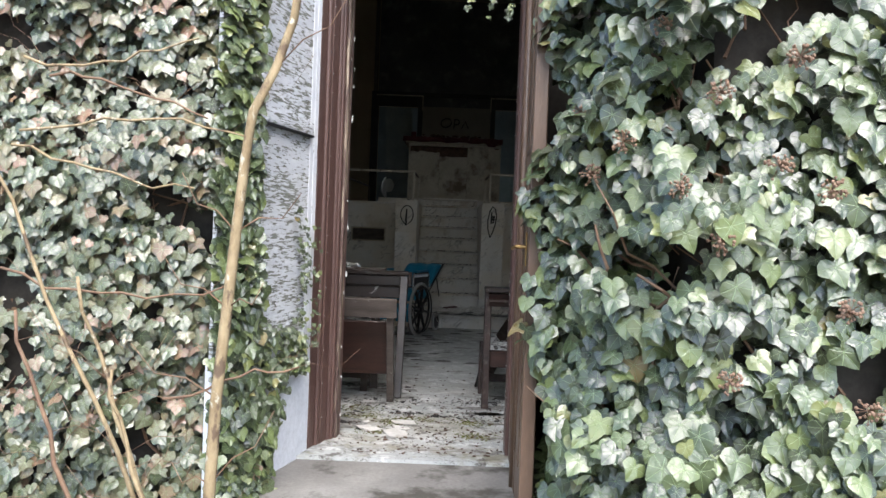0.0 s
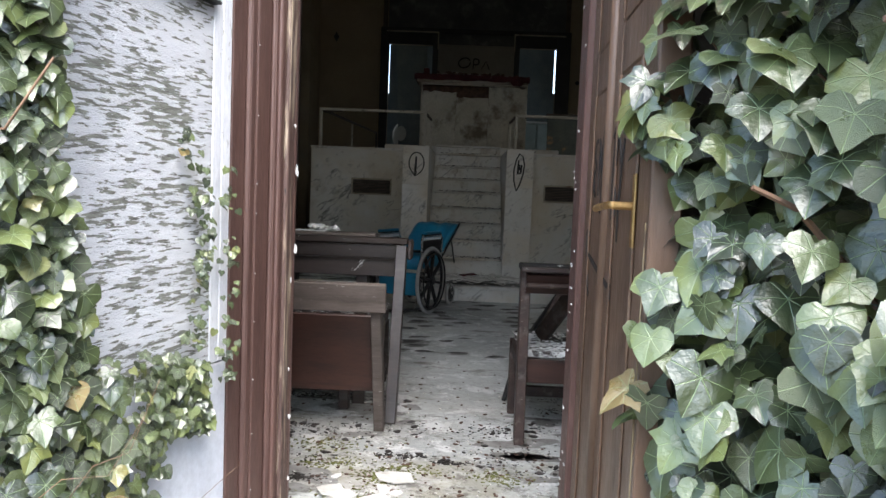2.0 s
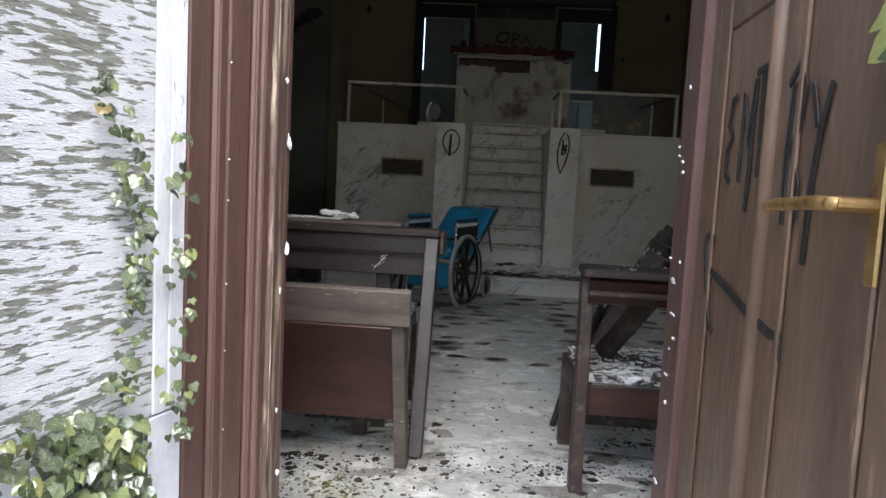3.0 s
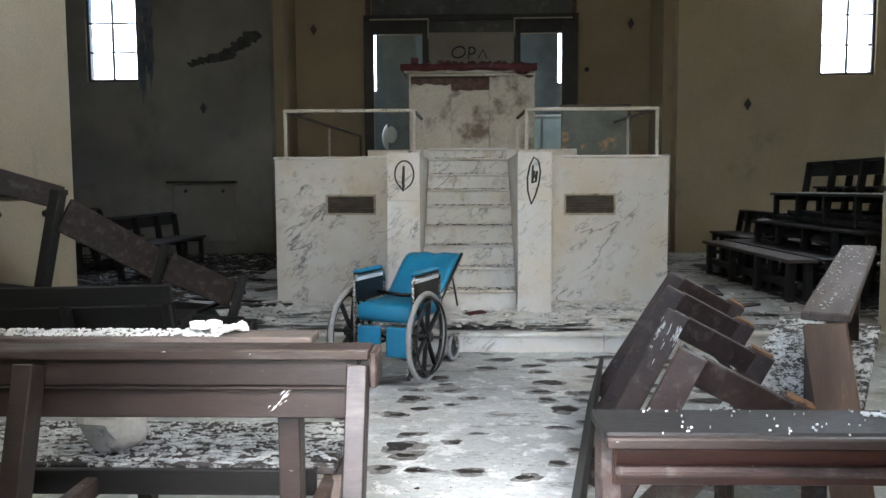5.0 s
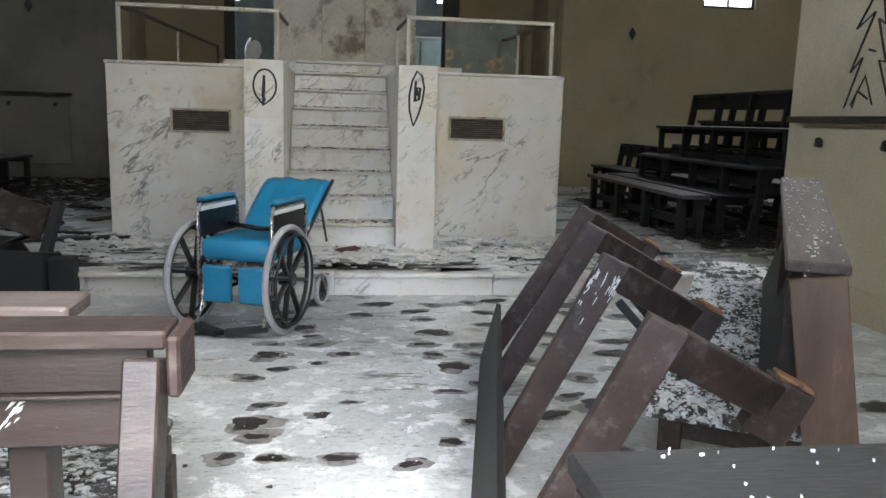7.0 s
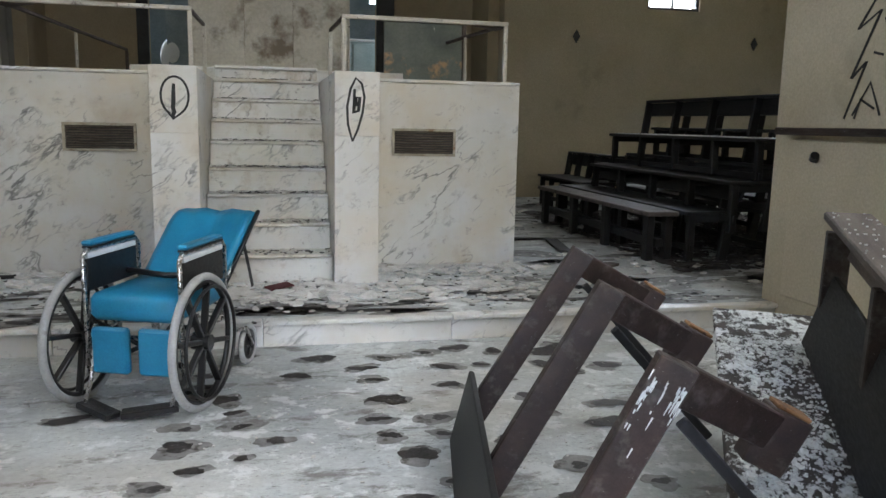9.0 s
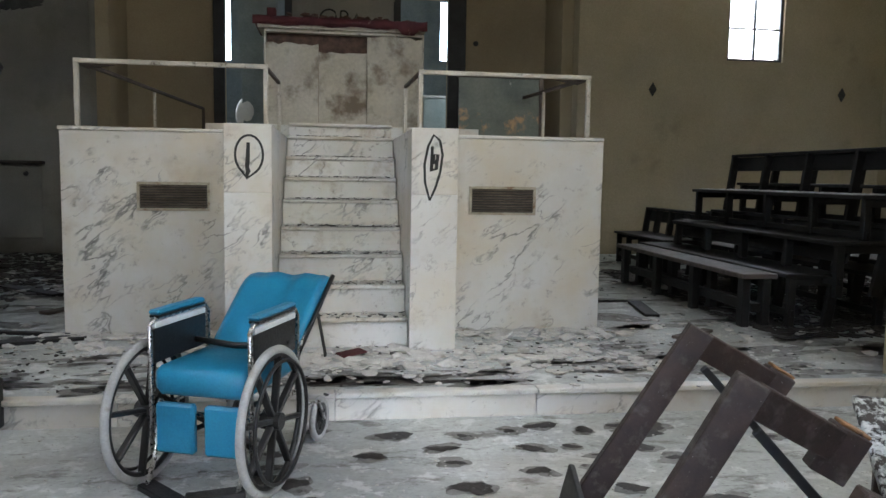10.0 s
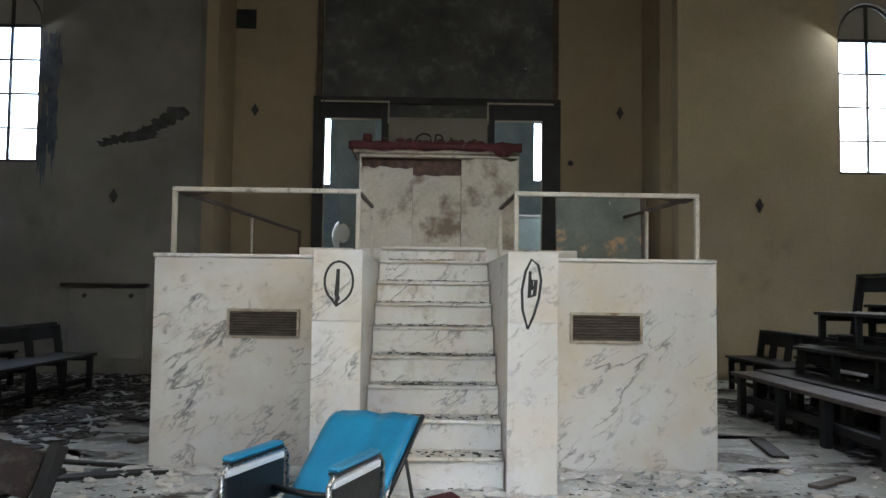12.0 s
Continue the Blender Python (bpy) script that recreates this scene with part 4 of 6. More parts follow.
part("letter_o", add_stroke(bmesh.new(), arc(-0.12, 4.22, 0.14, 0.11, 0, 350, 16, 20), 0.03, WRITE), spray_black, g)
part("letter_p", add_stroke(bmesh.new(), [(0.08, 4.07), (0.1, 4.31)] + arc(0.14, 4.25, 0.08, 0.07, 120, -120, 10), 0.03, WRITE), spray_black, g)
part("letter_a", add_stroke(bmesh.new(), [(0.28, 4.09), (0.38, 4.27), (0.46, 4.09)], 0.03, WRITE), spray_black, g)

# ---- vestry seen through the openings ----
cab = thing("cabinet", "pale blue painted cabinet in the vestry", "cabinet")
part("body", box((1.15, 22.6, 1.9), (2.5, 23.3, 3.1), 0.01), cabinet_paint, cab)
part("top", box((1.1, 22.55, 3.102), (2.55, 23.35, 3.15), 0.01), mosaic, cab)
for x in (1.2, 1.86):
    part("door", box((x, 22.575, 1.98), (x + 0.6, 22.598, 3.05), 0.006), cabinet_paint, cab)
bowl = bmesh.new()
bmesh.ops.create_uvsphere(bowl, u_segments=20, v_segments=12, radius=0.3, matrix=Matrix.Translation((-1.62, 21.2, 2.55)) @ Matrix.Diagonal((0.75, 0.6, 1.1, 1)))
basin = thing("basin", "white enamel basin standing on a stand in the vestry", "basin")
part("bowl", bowl, mosaic, basin, smooth=True)
part("stand", tube([(-1.62, 21.2, 1.9), (-1.62, 21.2, 2.3)], 0.06, 12), rail_dark, basin)
solo("leaning_board", beam((-1.28, 21.0, 1.9), (-1.45, 21.3, 4.9), 0.75, 0.03, (0, 1, 0)), vestry_paint, "tall pale board leaning in the vestry", "board")

# ---- wall ornaments and shelves ----
def diamond(x, y, z, label):
    bm = add_prism(bmesh.new(), [(0, -0.115), (0.065, 0), (0, 0.115), (-0.065, 0)], 0.03, Matrix.Translation((x, y, z)) @ Matrix.Rotation(math.pi / 2, 4, "X"))
    solo("wall_diamond", bm, window_iron, label, "wall ornament", "diamond wall ornaments")


for x, y, z in ((5.32, 18.8, 2.97), (8.8, 18.8, 2.98), (-5.01, 18.8, 2.98), (-3.13, 20.2, 4.72), (3.41, 20.2, 4.77)):
    diamond(x, y, z, "small dark diamond ornament on the plaster wall")
knob = bmesh.new()
bmesh.ops.create_icosphere(knob, subdivisions=2, radius=0.05, matrix=Matrix.Translation((2.52, 20.19, 3.85)))
solo("wall_fitting", knob, window_iron, "small dark fitting on the tan wall", "fitting")


def wall_shelf(m, length, label, front):
    """A worn shelf on two brackets with a plastered box under it."""
    s = thing("wall_shelf", label, "shelf", at=m)
    part("board", box((0, -0.12, -0.01), (length, 0.0, 0.04), 0.006), pew_wood, s)
    for x in (0.26 * length, 0.8 * length):
        part("bracket", tube([(x, 0.0, -0.17), (x, -0.06, -0.16), (x + 0.03, -0.07, -0.14)], 0.03, 8), dark_wood, s)
    part("box_front", box((0.1, -0.035, -1.15), (length - 0.05, 0.0, -0.04), 0.01), front, s)


wall_shelf(pose(-5.75, 18.8, 1.55), 1.35, "worn shelf over a plastered box on the back wall", wall_grey_shaded)
wall_shelf(pose(3.66, 10.66, 1.4, 0, 0, -90), 1.35, "worn shelf over a plastered box on the nave wall", wall_plaster)
wall_shelf(pose(-3.66, 9.43, 1.4, 0, 0, 90), 1.35, "worn shelf over a plastered box on the nave wall", wall_plaster)
SIDE = Matrix.Translation((3.658, -0.12, 0)) @ Matrix.Rotation(-math.pi / 2, 4, "Z") @ Matrix.Rotation(math.pi / 2, 4, "X")
g = thing("graffiti_figure", "black sprayed zigzag figure on the cream nave wall", "graffiti")
for stroke in ([(-10.25, 1.5), (-10.1, 1.85), (-10.22, 1.75), (-10.02, 2.15), (-10.2, 2.05), (-9.98, 2.35)], [(-10.18, 1.52), (-10.05, 1.72), (-9.95, 1.52)], [(-9.98, 2.35), (-9.9, 2.05), (-9.98, 2.1), (-9.86, 1.8), (-9.93, 1.82), (-9.8, 1.55)], [(-10.05, 1.9), (-9.97, 1.88)], [(-9.75, 2.25), (-9.72, 1.7), (-9.6, 1.95)], [(-10.16, 1.5), (-10.12, 1.62), (-10.0, 1.56)]):
    part("stroke", add_stroke(bmesh.new(), stroke, 0.02, SIDE), spray_black, g)

rng = random.Random(31)
def patch(name, label, centre, w, h, y, material, n=18, count=5, rough=0.5):
    bm = bmesh.new()
    for k in range(count):
        m = Matrix.Translation((centre[0] + rng.uniform(-w, w), y - 0.002 - 0.0015 * k, centre[1] + rng.uniform(-h, h))) @ Matrix.Rotation(math.pi / 2, 4, "X")
        add_prism(bm, blot(rng, w * rng.uniform(0.3, 0.7), h * rng.uniform(0.3, 0.7), n, rough), 0.001, m)
    return solo(name, bm, material, label, "stain", kind="structure")


patch("damp_patch", "bluish damp patch peeling beside the window", (-6.08, 4.6), 0.12, 0.95, 18.8, blue_stain, 22, 12)
bm = bmesh.new()
for k in range(16):
    u = k / 15
    m = Matrix.Translation((-5.15 + 1.15 * u, 18.797 - 0.0008 * k, 3.82 + 0.5 * u ** 1.5 + 0.04 * math.sin(9 * u))) @ Matrix.Rotation(math.pi / 2, 4, "X")
    add_prism(bm, blot(rng, 0.14, 0.05 + 0.06 * u, 14, 0.5), 0.001, m)
solo("peeled_patch", bm, smoke_stain, "long grey scar where plaster has fallen from the wall", "stain", kind="structure")
# No opening is cut; a flat black plate gives the hole its shade.
solo("wall_hole", box((-3.6, 20.192, 6.2), (-3.15, 20.199, 6.55)), dark_wood, "flat dark plate for a shaded square hole high in the chancel wall", "hole", kind="structure")
# ---- pews ----
def pew(label, length, at, top=0.96, back="open", wood=None, frames=None, seat=True, ledge=0.19, group="wooden pews", seat_z=0.48, lean=0.3, seat_end=0.0, back_wood=None, foot=0.16, seat_y=0.02, rail=0.17, inset=0.0, rail_wood=None, end_wood=None):
    """A pew in its own space: x along it, the seat towards +y, the back leaning towards -y."""
    wood = wood or pew_wood
    p = thing("pew", label, "pew", group, at)
    back_y = -lean + 0.1
    frames = frames or (0.06, length / 2, length - 0.06)

    def lean_y(z):
        return foot + (back_y - foot) * z / top

    for x in frames:
        part("back_post", beam((x, foot, 0.0), (x, back_y, top - 0.035), 0.05, 0.09, (0, 1, 0)), end_wood if end_wood and x == frames[-1] else wood, p)
        if x == frames[-1]:
            x -= inset
        part("front_leg", box((x - 0.028, seat_y + 0.45, 0), (x + 0.028, seat_y + 0.52, seat_z - 0.035), 0.004), wood, p)
        part("seat_bearer", box((x - 0.022, seat_y + 0.06, seat_z - 0.105), (x + 0.022, seat_y + 0.448, seat_z - 0.037), 0.004), wood, p)
    if seat:
        part("seat", box((0, seat_y, seat_z - 0.035), (length - seat_end, seat_y + 0.56, seat_z), 0.006), dust_wood if wood is not pew_black else wood, p, "seat crusted with plaster dust" if wood is not pew_black else "")
    if back == "open":
        part("top_ledge", box((-0.03, back_y - 0.12, top - 0.033), (length + 0.03, back_y - 0.12 + ledge, top), 0.006), pew_black if wood is pew_red else wood, p)
        part("top_rail", beam((0, lean_y(top - 0.12) - 0.055, top - 0.04 - rail / 2), (length, lean_y(top - 0.12) - 0.055, top - 0.04 - rail / 2), 0.03, rail, (0, -0.28, 1)), rail_wood or wood, p)
        part("moulding", box((0, lean_y(top - 0.1) - 0.1, top - 0.11), (length, lean_y(top - 0.1) - 0.072, top - 0.085), 0.008), wood, p)
    else:
        part("top_rail", beam((0, lean_y(top - 0.07) - 0.065, top - 0.07), (length, lean_y(top - 0.07) - 0.065, top - 0.07), 0.032, 0.14, (0, -0.28, 1)), wood if wood is pew_black else pew_grey, p, "" if wood is pew_black else "weathered grey top rail")
        zc = top * 0.52
        part("back_board", beam((0.03, lean_y(zc) + 0.06, zc), (length - 0.03, lean_y(zc) + 0.06, zc), 0.02, top * 0.52, (0, -0.28, 1)), back_wood or wood, p)
    part("stretcher", box((0, seat_y + 0.47, 0.1), (length - inset, seat_y + 0.5, 0.16), 0.004), wood, p)
    return p


def at_right_end(x, y, length):
    return pose(x - length, y, 0)


pew("broken brown pew with a weathered grey top rail near the door", 2.5, at_right_end(-0.3, 5.66, 2.5), 0.81, "panel", back_wood=red_panel, end_wood=pew_grey, frames=(0.06, 0.9, 1.7, 2.45), inset=0.24, seat_end=0.22)
pew_b = thing("pew", "brown open-backed pew with plaster flakes on its seat", "pew", "wooden pews")
part("top_ledge", box((-3.02, 6.185, 0.935), (-0.266, 6.3, 0.968), 0.005), pew_wood, pew_b)
part("rear_ledge", box((-3.02, 6.303, 0.95), (-0.46, 6.44, 0.982), 0.005), pew_grey, pew_b, "greyed dusty ledge board")
part("top_rail", box((-3.0, 6.212, 0.852), (-0.3, 6.25, 0.934), 0.004), pew_rail, pew_b)
part("moulding", box((-3.0, 6.2, 0.843), (-0.3, 6.25, 0.851), 0.003), pew_rail, pew_b)
part("lower_rail", box((-3.0, 6.224, 0.75), (-0.3, 6.252, 0.842), 0.003), pew_rail, pew_b)
part("end_cap", box((-0.264, 6.17, 0.855), (-0.24, 6.31, 0.962), 0.006), pew_red, pew_b, "split pale end block")
for post, x in ((-0.305, -0.46), (-1.29, -1.29), (-2.62, -2.62)):
    part("end_post", beam((post, 5.92, 0.0), (post + 0.01, 6.175, 0.925), 0.06, 0.085, (0, 1, 0)), pew_rail, pew_b)
    part("seat_bearer", box((x - 0.02, 6.3, 0.375), (x + 0.025, 7.0, 0.443), 0.004), pew_wood, pew_b)
    part("front_leg", box((x - 0.03, 6.96, 0.0), (x + 0.03, 7.03, 0.374), 0.004), pew_wood, pew_b)
for x in (-0.525, -1.6):
    part("back_post", box((x - 0.034, 6.256, 0.0), (x + 0.034, 6.33, 0.93), 0.004), pew_rail, pew_b)
part("seat", box((-3.0, 6.56, 0.445), (-0.44, 7.06, 0.48), 0.006), dust_wood, pew_b, "seat crusted with plaster dust")
part("seat_apron", box((-3.0, 6.53, 0.38), (-0.5, 6.557, 0.47), 0.004), pew_black, pew_b)
part("stretcher", box((-3.0, 6.4, 0.1), (-0.38, 6.43, 0.17), 0.004), pew_wood, pew_b)
part("brace", beam((-0.43, 6.56, 0.43), (-0.39, 6.08, 0.2), 0.035, 0.05), pew_grey, pew_b)
scr = random.Random(17)
for k in range(16):
    u = scr.random()
    x, z, n = -0.575 + 0.075 * u + scr.gauss(0, 0.006), 0.772 + 0.075 * u + scr.gauss(0, 0.006), scr.uniform(0.006, 0.022)
    part("scratch", add_prism(bmesh.new(), [(0, 0), (n * 0.75, n * 0.6), (n, n), (n * 0.5, n * 0.75)], 0.002, Matrix.Translation((x, 6.223, z)) @ Matrix.Rotation(math.pi / 2, 4, "X")), flake_white, pew_b, "white scratch")
pew_c = pew("brown pew with a broad dusty top ledge beside the doorway", 2.6, pose(0.36, 5.95, 0), 0.9, "open", wood=pew_red, frames=(0.0, 1.3, 2.56), foot=-0.25, seat_y=-0.19, seat_z=0.46, rail=0.1, rail_wood=red_panel)

part("ledge_edge", box((-0.03, -0.346, 0.872), (2.63, -0.322, 0.896), 0.004), pew_rail, pew_c, "worn brown edge strip")
part("seat_apron", box((0.0, -0.215, 0.3), (2.6, -0.192, 0.42), 0.004), red_panel, pew_c)
part("brace", beam((0.3, -0.13, 0.82), (0.12, 0.12, 0.47), 0.03, 0.09), pew_wood, pew_c, "fallen dark board")

# a pew that stands askew with one end raised
ang = math.degrees(math.atan2(2.55, 1.48))
E_AT = pose(1.53, 6.87, 0.04, 0, -4.5, ang)
pew_e = pew("skewed pew with a plaster-flecked top, raised at one end", 1.72, E_AT, 0.9, "panel", wood=pew_wood, seat_z=0.4, lean=-0.06, back_wood=pew_black, frames=(0.05, 0.85, 1.67), seat_end=-0.35)
part("top_ledge", box((-0.03, 0.045, 0.9), (1.72, 0.215, 0.935), 0.006), pew_grey, pew_e, "grey flaking top ledge")
part("end_panel", beam((-0.045, -0.02, 0.0), (-0.045, 0.13, 0.895), 0.035, 0.15, (0, 1, 0)), wood_door, pew_e, "smooth brown end board")

# the overturned pew: four frames lying over, feet on the floor
fallen = thing("overturned_pew", "overturned dark brown pew with its leg frames in the air", "pew", "wooden pews")
APEX = [(1.345, 8.85), (1.15, 8.14), (0.945, 7.34), (0.77, 6.52)]
for i, (x, y) in enumerate(APEX):
    apex = Vector((x, y, 0.86))
    foot, tip = Vector((0.38 + 0.2035 * (y + 0.11 - 6.45), y + 0.11, 0.08)), apex + Vector((0.41, 0.16, -0.24))
    up = Vector((0.26, 0.97, 0))
    part("back_post", beam(foot, apex + (apex - foot).normalized() * 0.03, 0.1, 0.05, up), pew_red, fallen, "worn brown post")
    part("seat_bearer", beam(apex + Vector((0.04, 0.045, -0.04)), tip, 0.105, 0.045, up), pew_red, fallen)
    part("leg_stub", beam(tip + (apex - foot).normalized() * 0.065, tip + (foot - apex).normalized() * 0.1, 0.12, 0.075, up), pew_red, fallen, "broken leg stub with bare orange wood")
    along_post = (apex - foot).normalized()
    part("broken_end", beam(tip + along_post * 0.066, tip + along_post * 0.078, 0.1, 0.066, up, 0.003), bare_wood, fallen, "bare orange broken wood")
    if i < 3:
        part("brace", beam(apex + Vector((0.03, 0, -0.12)), tip + Vector((0.02, -0.15, -0.3)), 0.03, 0.02, up), dark_wood, fallen)
part("long_board", beam((0.36, 6.45, 0.17), (0.875, 8.98, 0.17), 0.025, 0.34, (0.25, 0, 1)), pew_black, fallen, "black board standing on edge")
foot3, apex3 = Vector((0.5835, 7.45, 0.08)), Vector((0.945, 7.34, 0.86))
down = (foot3 - apex3).normalized()
face = Vector((-0.26, -0.97, 0))
face = (face - down * face.dot(down)).normalized()
S3 = Matrix((down, face.cross(down), face)).transposed().to_4x4()
S3.translation = apex3 + face * 0.027
rng = random.Random(3)
for i in range(44):
    y, x, n = rng.choice((-0.044, -0.038, 0.03, 0.042, 0.0)) + rng.uniform(-0.008, 0.008), abs(rng.gauss(0, 0.06)), rng.uniform(0.008, 0.035)
    part("scrape", add_prism(bmesh.new(), [(x, y - 0.002), (x + n, y - 0.0008), (x + n * 1.1, y + 0.0008), (x, y + 0.002)], 0.002, S3), flake_white, fallen, "white scraped wood")

# tilted pew on the other side and the near-black one beneath it
tipped = thing("collapsed_pew", "dark collapsed pew tipped down over other broken pews", "pew", "wooden pews")
part("top_rail", beam((-3.5, 9.0, 1.62), (-2.93, 9.5, 1.38), 0.05, 0.17, (0, 0, 1)), pew_wood, tipped)
part("back_board", beam((-2.93, 9.53, 1.26), (-2.5, 10.24, 0.8), 0.03, 0.26, (0, 0, 1)), pew_wood, tipped)
part("back_board", beam((-2.47, 10.28, 0.8), (-2.06, 10.72, 0.5), 0.03, 0.24, (0, 0, 1)), pew_wood, tipped)
part("back_post", beam((-3.16, 9.35, 0.05), (-2.94, 9.49, 1.44), 0.07, 0.12, (0, 1, 0)), pew_black, tipped)
part("back_post", beam((-2.66, 10.02, 0.02), (-2.47, 10.26, 0.98), 0.05, 0.1, (0, 1, 0)), pew_black, tipped)
part("back_post", beam((-2.12, 10.6, 0.02), (-1.98, 10.78, 0.66), 0.06, 0.12, (0, 1, 0)), pew_black, tipped)
part("low_board", beam((-3.5, 9.15, 0.62), (-2.6, 10.0, 0.36), 0.03, 0.42, (0, 0, 1)), pew_black, tipped, "near-black board")
part("low_board", beam((-2.62, 10.0, 0.3), (-1.95, 10.6, 0.17), 0.03, 0.3, (0, 0, 1)), pew_black, tipped, "near-black board")
part("seat", beam((-3.4, 9.5, 0.62), (-2.2, 10.75, 0.3), 0.4, 0.03, (0.3, -0.3, 1)), pew_black, tipped)
part("stretcher", beam((-2.75, 10.3, 0.2), (-2.0, 10.9, 0.5), 0.05, 0.03), pew_black, tipped)
part("leg_stub", box((-1.99, 10.5, 0.02), (-1.82, 10.64, 0.3), 0.01), pew_black, tipped)
pew("near-black broken pew under the tipped one", 1.5, pose(-3.55, 9.25, 0, 0, 0, 8), 0.78, "panel", wood=pew_black)

# benches and pews heaped in the transept, facing the platform
bench = thing("bench", "low black bench with a dusty seat", "bench")
part("seat", box((3.5, 12.35, 0.6), (3.82, 15.4, 0.645), 0.006), pew_grey, bench, "dusty grey seat")
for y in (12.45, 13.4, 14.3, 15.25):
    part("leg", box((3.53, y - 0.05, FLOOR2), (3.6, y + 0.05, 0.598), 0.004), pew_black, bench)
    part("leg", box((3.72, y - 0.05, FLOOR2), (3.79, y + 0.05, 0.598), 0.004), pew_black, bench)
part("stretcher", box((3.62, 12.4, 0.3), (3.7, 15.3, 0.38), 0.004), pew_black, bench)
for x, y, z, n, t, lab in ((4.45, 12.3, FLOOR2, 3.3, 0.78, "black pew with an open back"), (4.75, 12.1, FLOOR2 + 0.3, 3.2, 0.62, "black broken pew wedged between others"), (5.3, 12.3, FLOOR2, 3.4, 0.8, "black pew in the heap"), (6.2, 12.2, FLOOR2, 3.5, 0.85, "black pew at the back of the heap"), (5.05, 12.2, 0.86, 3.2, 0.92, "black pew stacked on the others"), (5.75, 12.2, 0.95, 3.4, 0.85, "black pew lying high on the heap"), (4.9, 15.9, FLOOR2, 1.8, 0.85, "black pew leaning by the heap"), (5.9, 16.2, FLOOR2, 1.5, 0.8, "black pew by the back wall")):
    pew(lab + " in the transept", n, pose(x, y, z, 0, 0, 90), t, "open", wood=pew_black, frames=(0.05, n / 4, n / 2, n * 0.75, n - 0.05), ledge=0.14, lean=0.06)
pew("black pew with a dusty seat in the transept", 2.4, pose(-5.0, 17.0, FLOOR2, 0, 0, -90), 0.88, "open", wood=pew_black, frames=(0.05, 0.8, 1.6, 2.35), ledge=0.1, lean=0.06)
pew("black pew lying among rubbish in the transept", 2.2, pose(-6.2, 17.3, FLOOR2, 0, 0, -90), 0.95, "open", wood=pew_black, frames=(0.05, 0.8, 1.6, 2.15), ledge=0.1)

# ---- wheelchair ----
chair = thing("wheelchair", "blue vinyl reclining wheelchair with large grey tyres", "wheelchair", at=pose(-0.5, 9.9, 0, 0, 0, 159.5))
R, AX = 0.34, 0.2
for sx in (-1, 1):
    cx = sx * 0.315
    wheel = part("wheel", add_ring(bmesh.new(), (cx, AX, R), (1, 0, 0), R - 0.045, 0.014, 40, 6), black_plastic, chair, smooth=True)
    part("tyre", add_ring(bmesh.new(), (cx, AX, R), (1, 0, 0), R - 0.02, 0.02, 48, 8), tyre_grey, wheel, "grey solid tyre", True)
    part("hand_rim", add_ring(bmesh.new(), (cx + sx * 0.045, AX, R), (1, 0, 0), R - 0.065, 0.009, 40, 6), black_plastic, wheel, "", True)
    part("hub", tube([(cx - 0.04, AX, R), (cx + 0.05, AX, R)], 0.04, 14), black_plastic, wheel)
    for k in range(8):
        a = k * math.tau / 8 + 0.2
        c, s = math.cos(a), math.sin(a)
        part("spoke", beam((cx, AX + 0.035 * c, R + 0.035 * s), (cx, AX + (R - 0.05) * c, R + (R - 0.05) * s), 0.022, 0.034, (1, 0, 0), 0.004), black_plastic, wheel)
    x = sx * 0.245
    # side frame, arm and skirt guard
    part("arm_base", box((x - 0.026, -0.165, 0.785), (x + 0.026, 0.245, 0.796), 0.003), black_plastic, chair)
    part("side_frame", tube([(x, 0.27, 0.16), (x, 0.28, 0.75), (x, 0.25, 0.78), (x, -0.2, 0.78), (x, -0.23, 0.75), (x, -0.23, 0.36)], 0.012, 8), chrome, chair, "dull chrome tube", True)
    part("lower_rail", tube([(x, 0.28, 0.36), (x, -0.34, 0.36)], 0.011, 8), chrome, chair, "", True)
    part("arm_guard", box((x - 0.006, -0.2, 0.575), (x + 0.006, 0.255, 0.735), 0.004), black_plastic, chair, "black arm guard")
    part("guard_band", box((x - 0.01, -0.19, 0.737), (x + 0.01, 0.25, 0.764), 0.002), mosaic, chair, "white band on the arm guard")
    part("arm_pad", box((x - 0.03, -0.16, 0.797), (x + 0.03, 0.25, 0.822), 0.01), blue_vinyl, chair, "blue padded arm rest")
    # caster at the back
    caster = part("caster", add_ring(bmesh.new(), (x, -0.53, 0.12), (1, 0, 0), 0.102, 0.018, 28, 8), tyre_grey, chair, "small grey caster", True)
    part("caster_hub", tube([(x - 0.01, -0.53, 0.12), (x + 0.01, -0.53, 0.12)], 0.09, 20), black_plastic, caster)
    part("caster_rim", add_ring(bmesh.new(), (x, -0.53, 0.12), (1, 0, 0), 0.07, 0.014, 24, 6), black_plastic, caster)
    for k in range(5):
        a = k * math.tau / 5
        part("caster_spoke", beam((x, -0.53 + 0.02 * math.cos(a), 0.12 + 0.02 * math.sin(a)), (x, -0.53 + 0.06 * math.cos(a), 0.12 + 0.06 * math.sin(a)), 0.012, 0.034, (1, 0, 0), 0.002), black_plastic, caster)
    part("caster_fork", tube([(x + sx * 0.028, -0.53, 0.12), (x + sx * 0.028, -0.45, 0.24), (x, -0.36, 0.24), (x, -0.32, 0.36)], 0.011, 8), chrome, chair, "", True)
    part("leg_hanger", tube([(sx * 0.2, 0.27, 0.42), (sx * 0.22, 0.3, 0.15), (sx * 0.22, 0.36, 0.05)], 0.011, 8), chrome, chair, "rust-spotted chrome tube", True)
    pad = box((sx * 0.12 - 0.095, 0.255, 0.18), (sx * 0.12 + 0.095, 0.3, 0.41), 0.012)
    part("calf_pad", pad, blue_vinyl, chair, "blue calf pad")
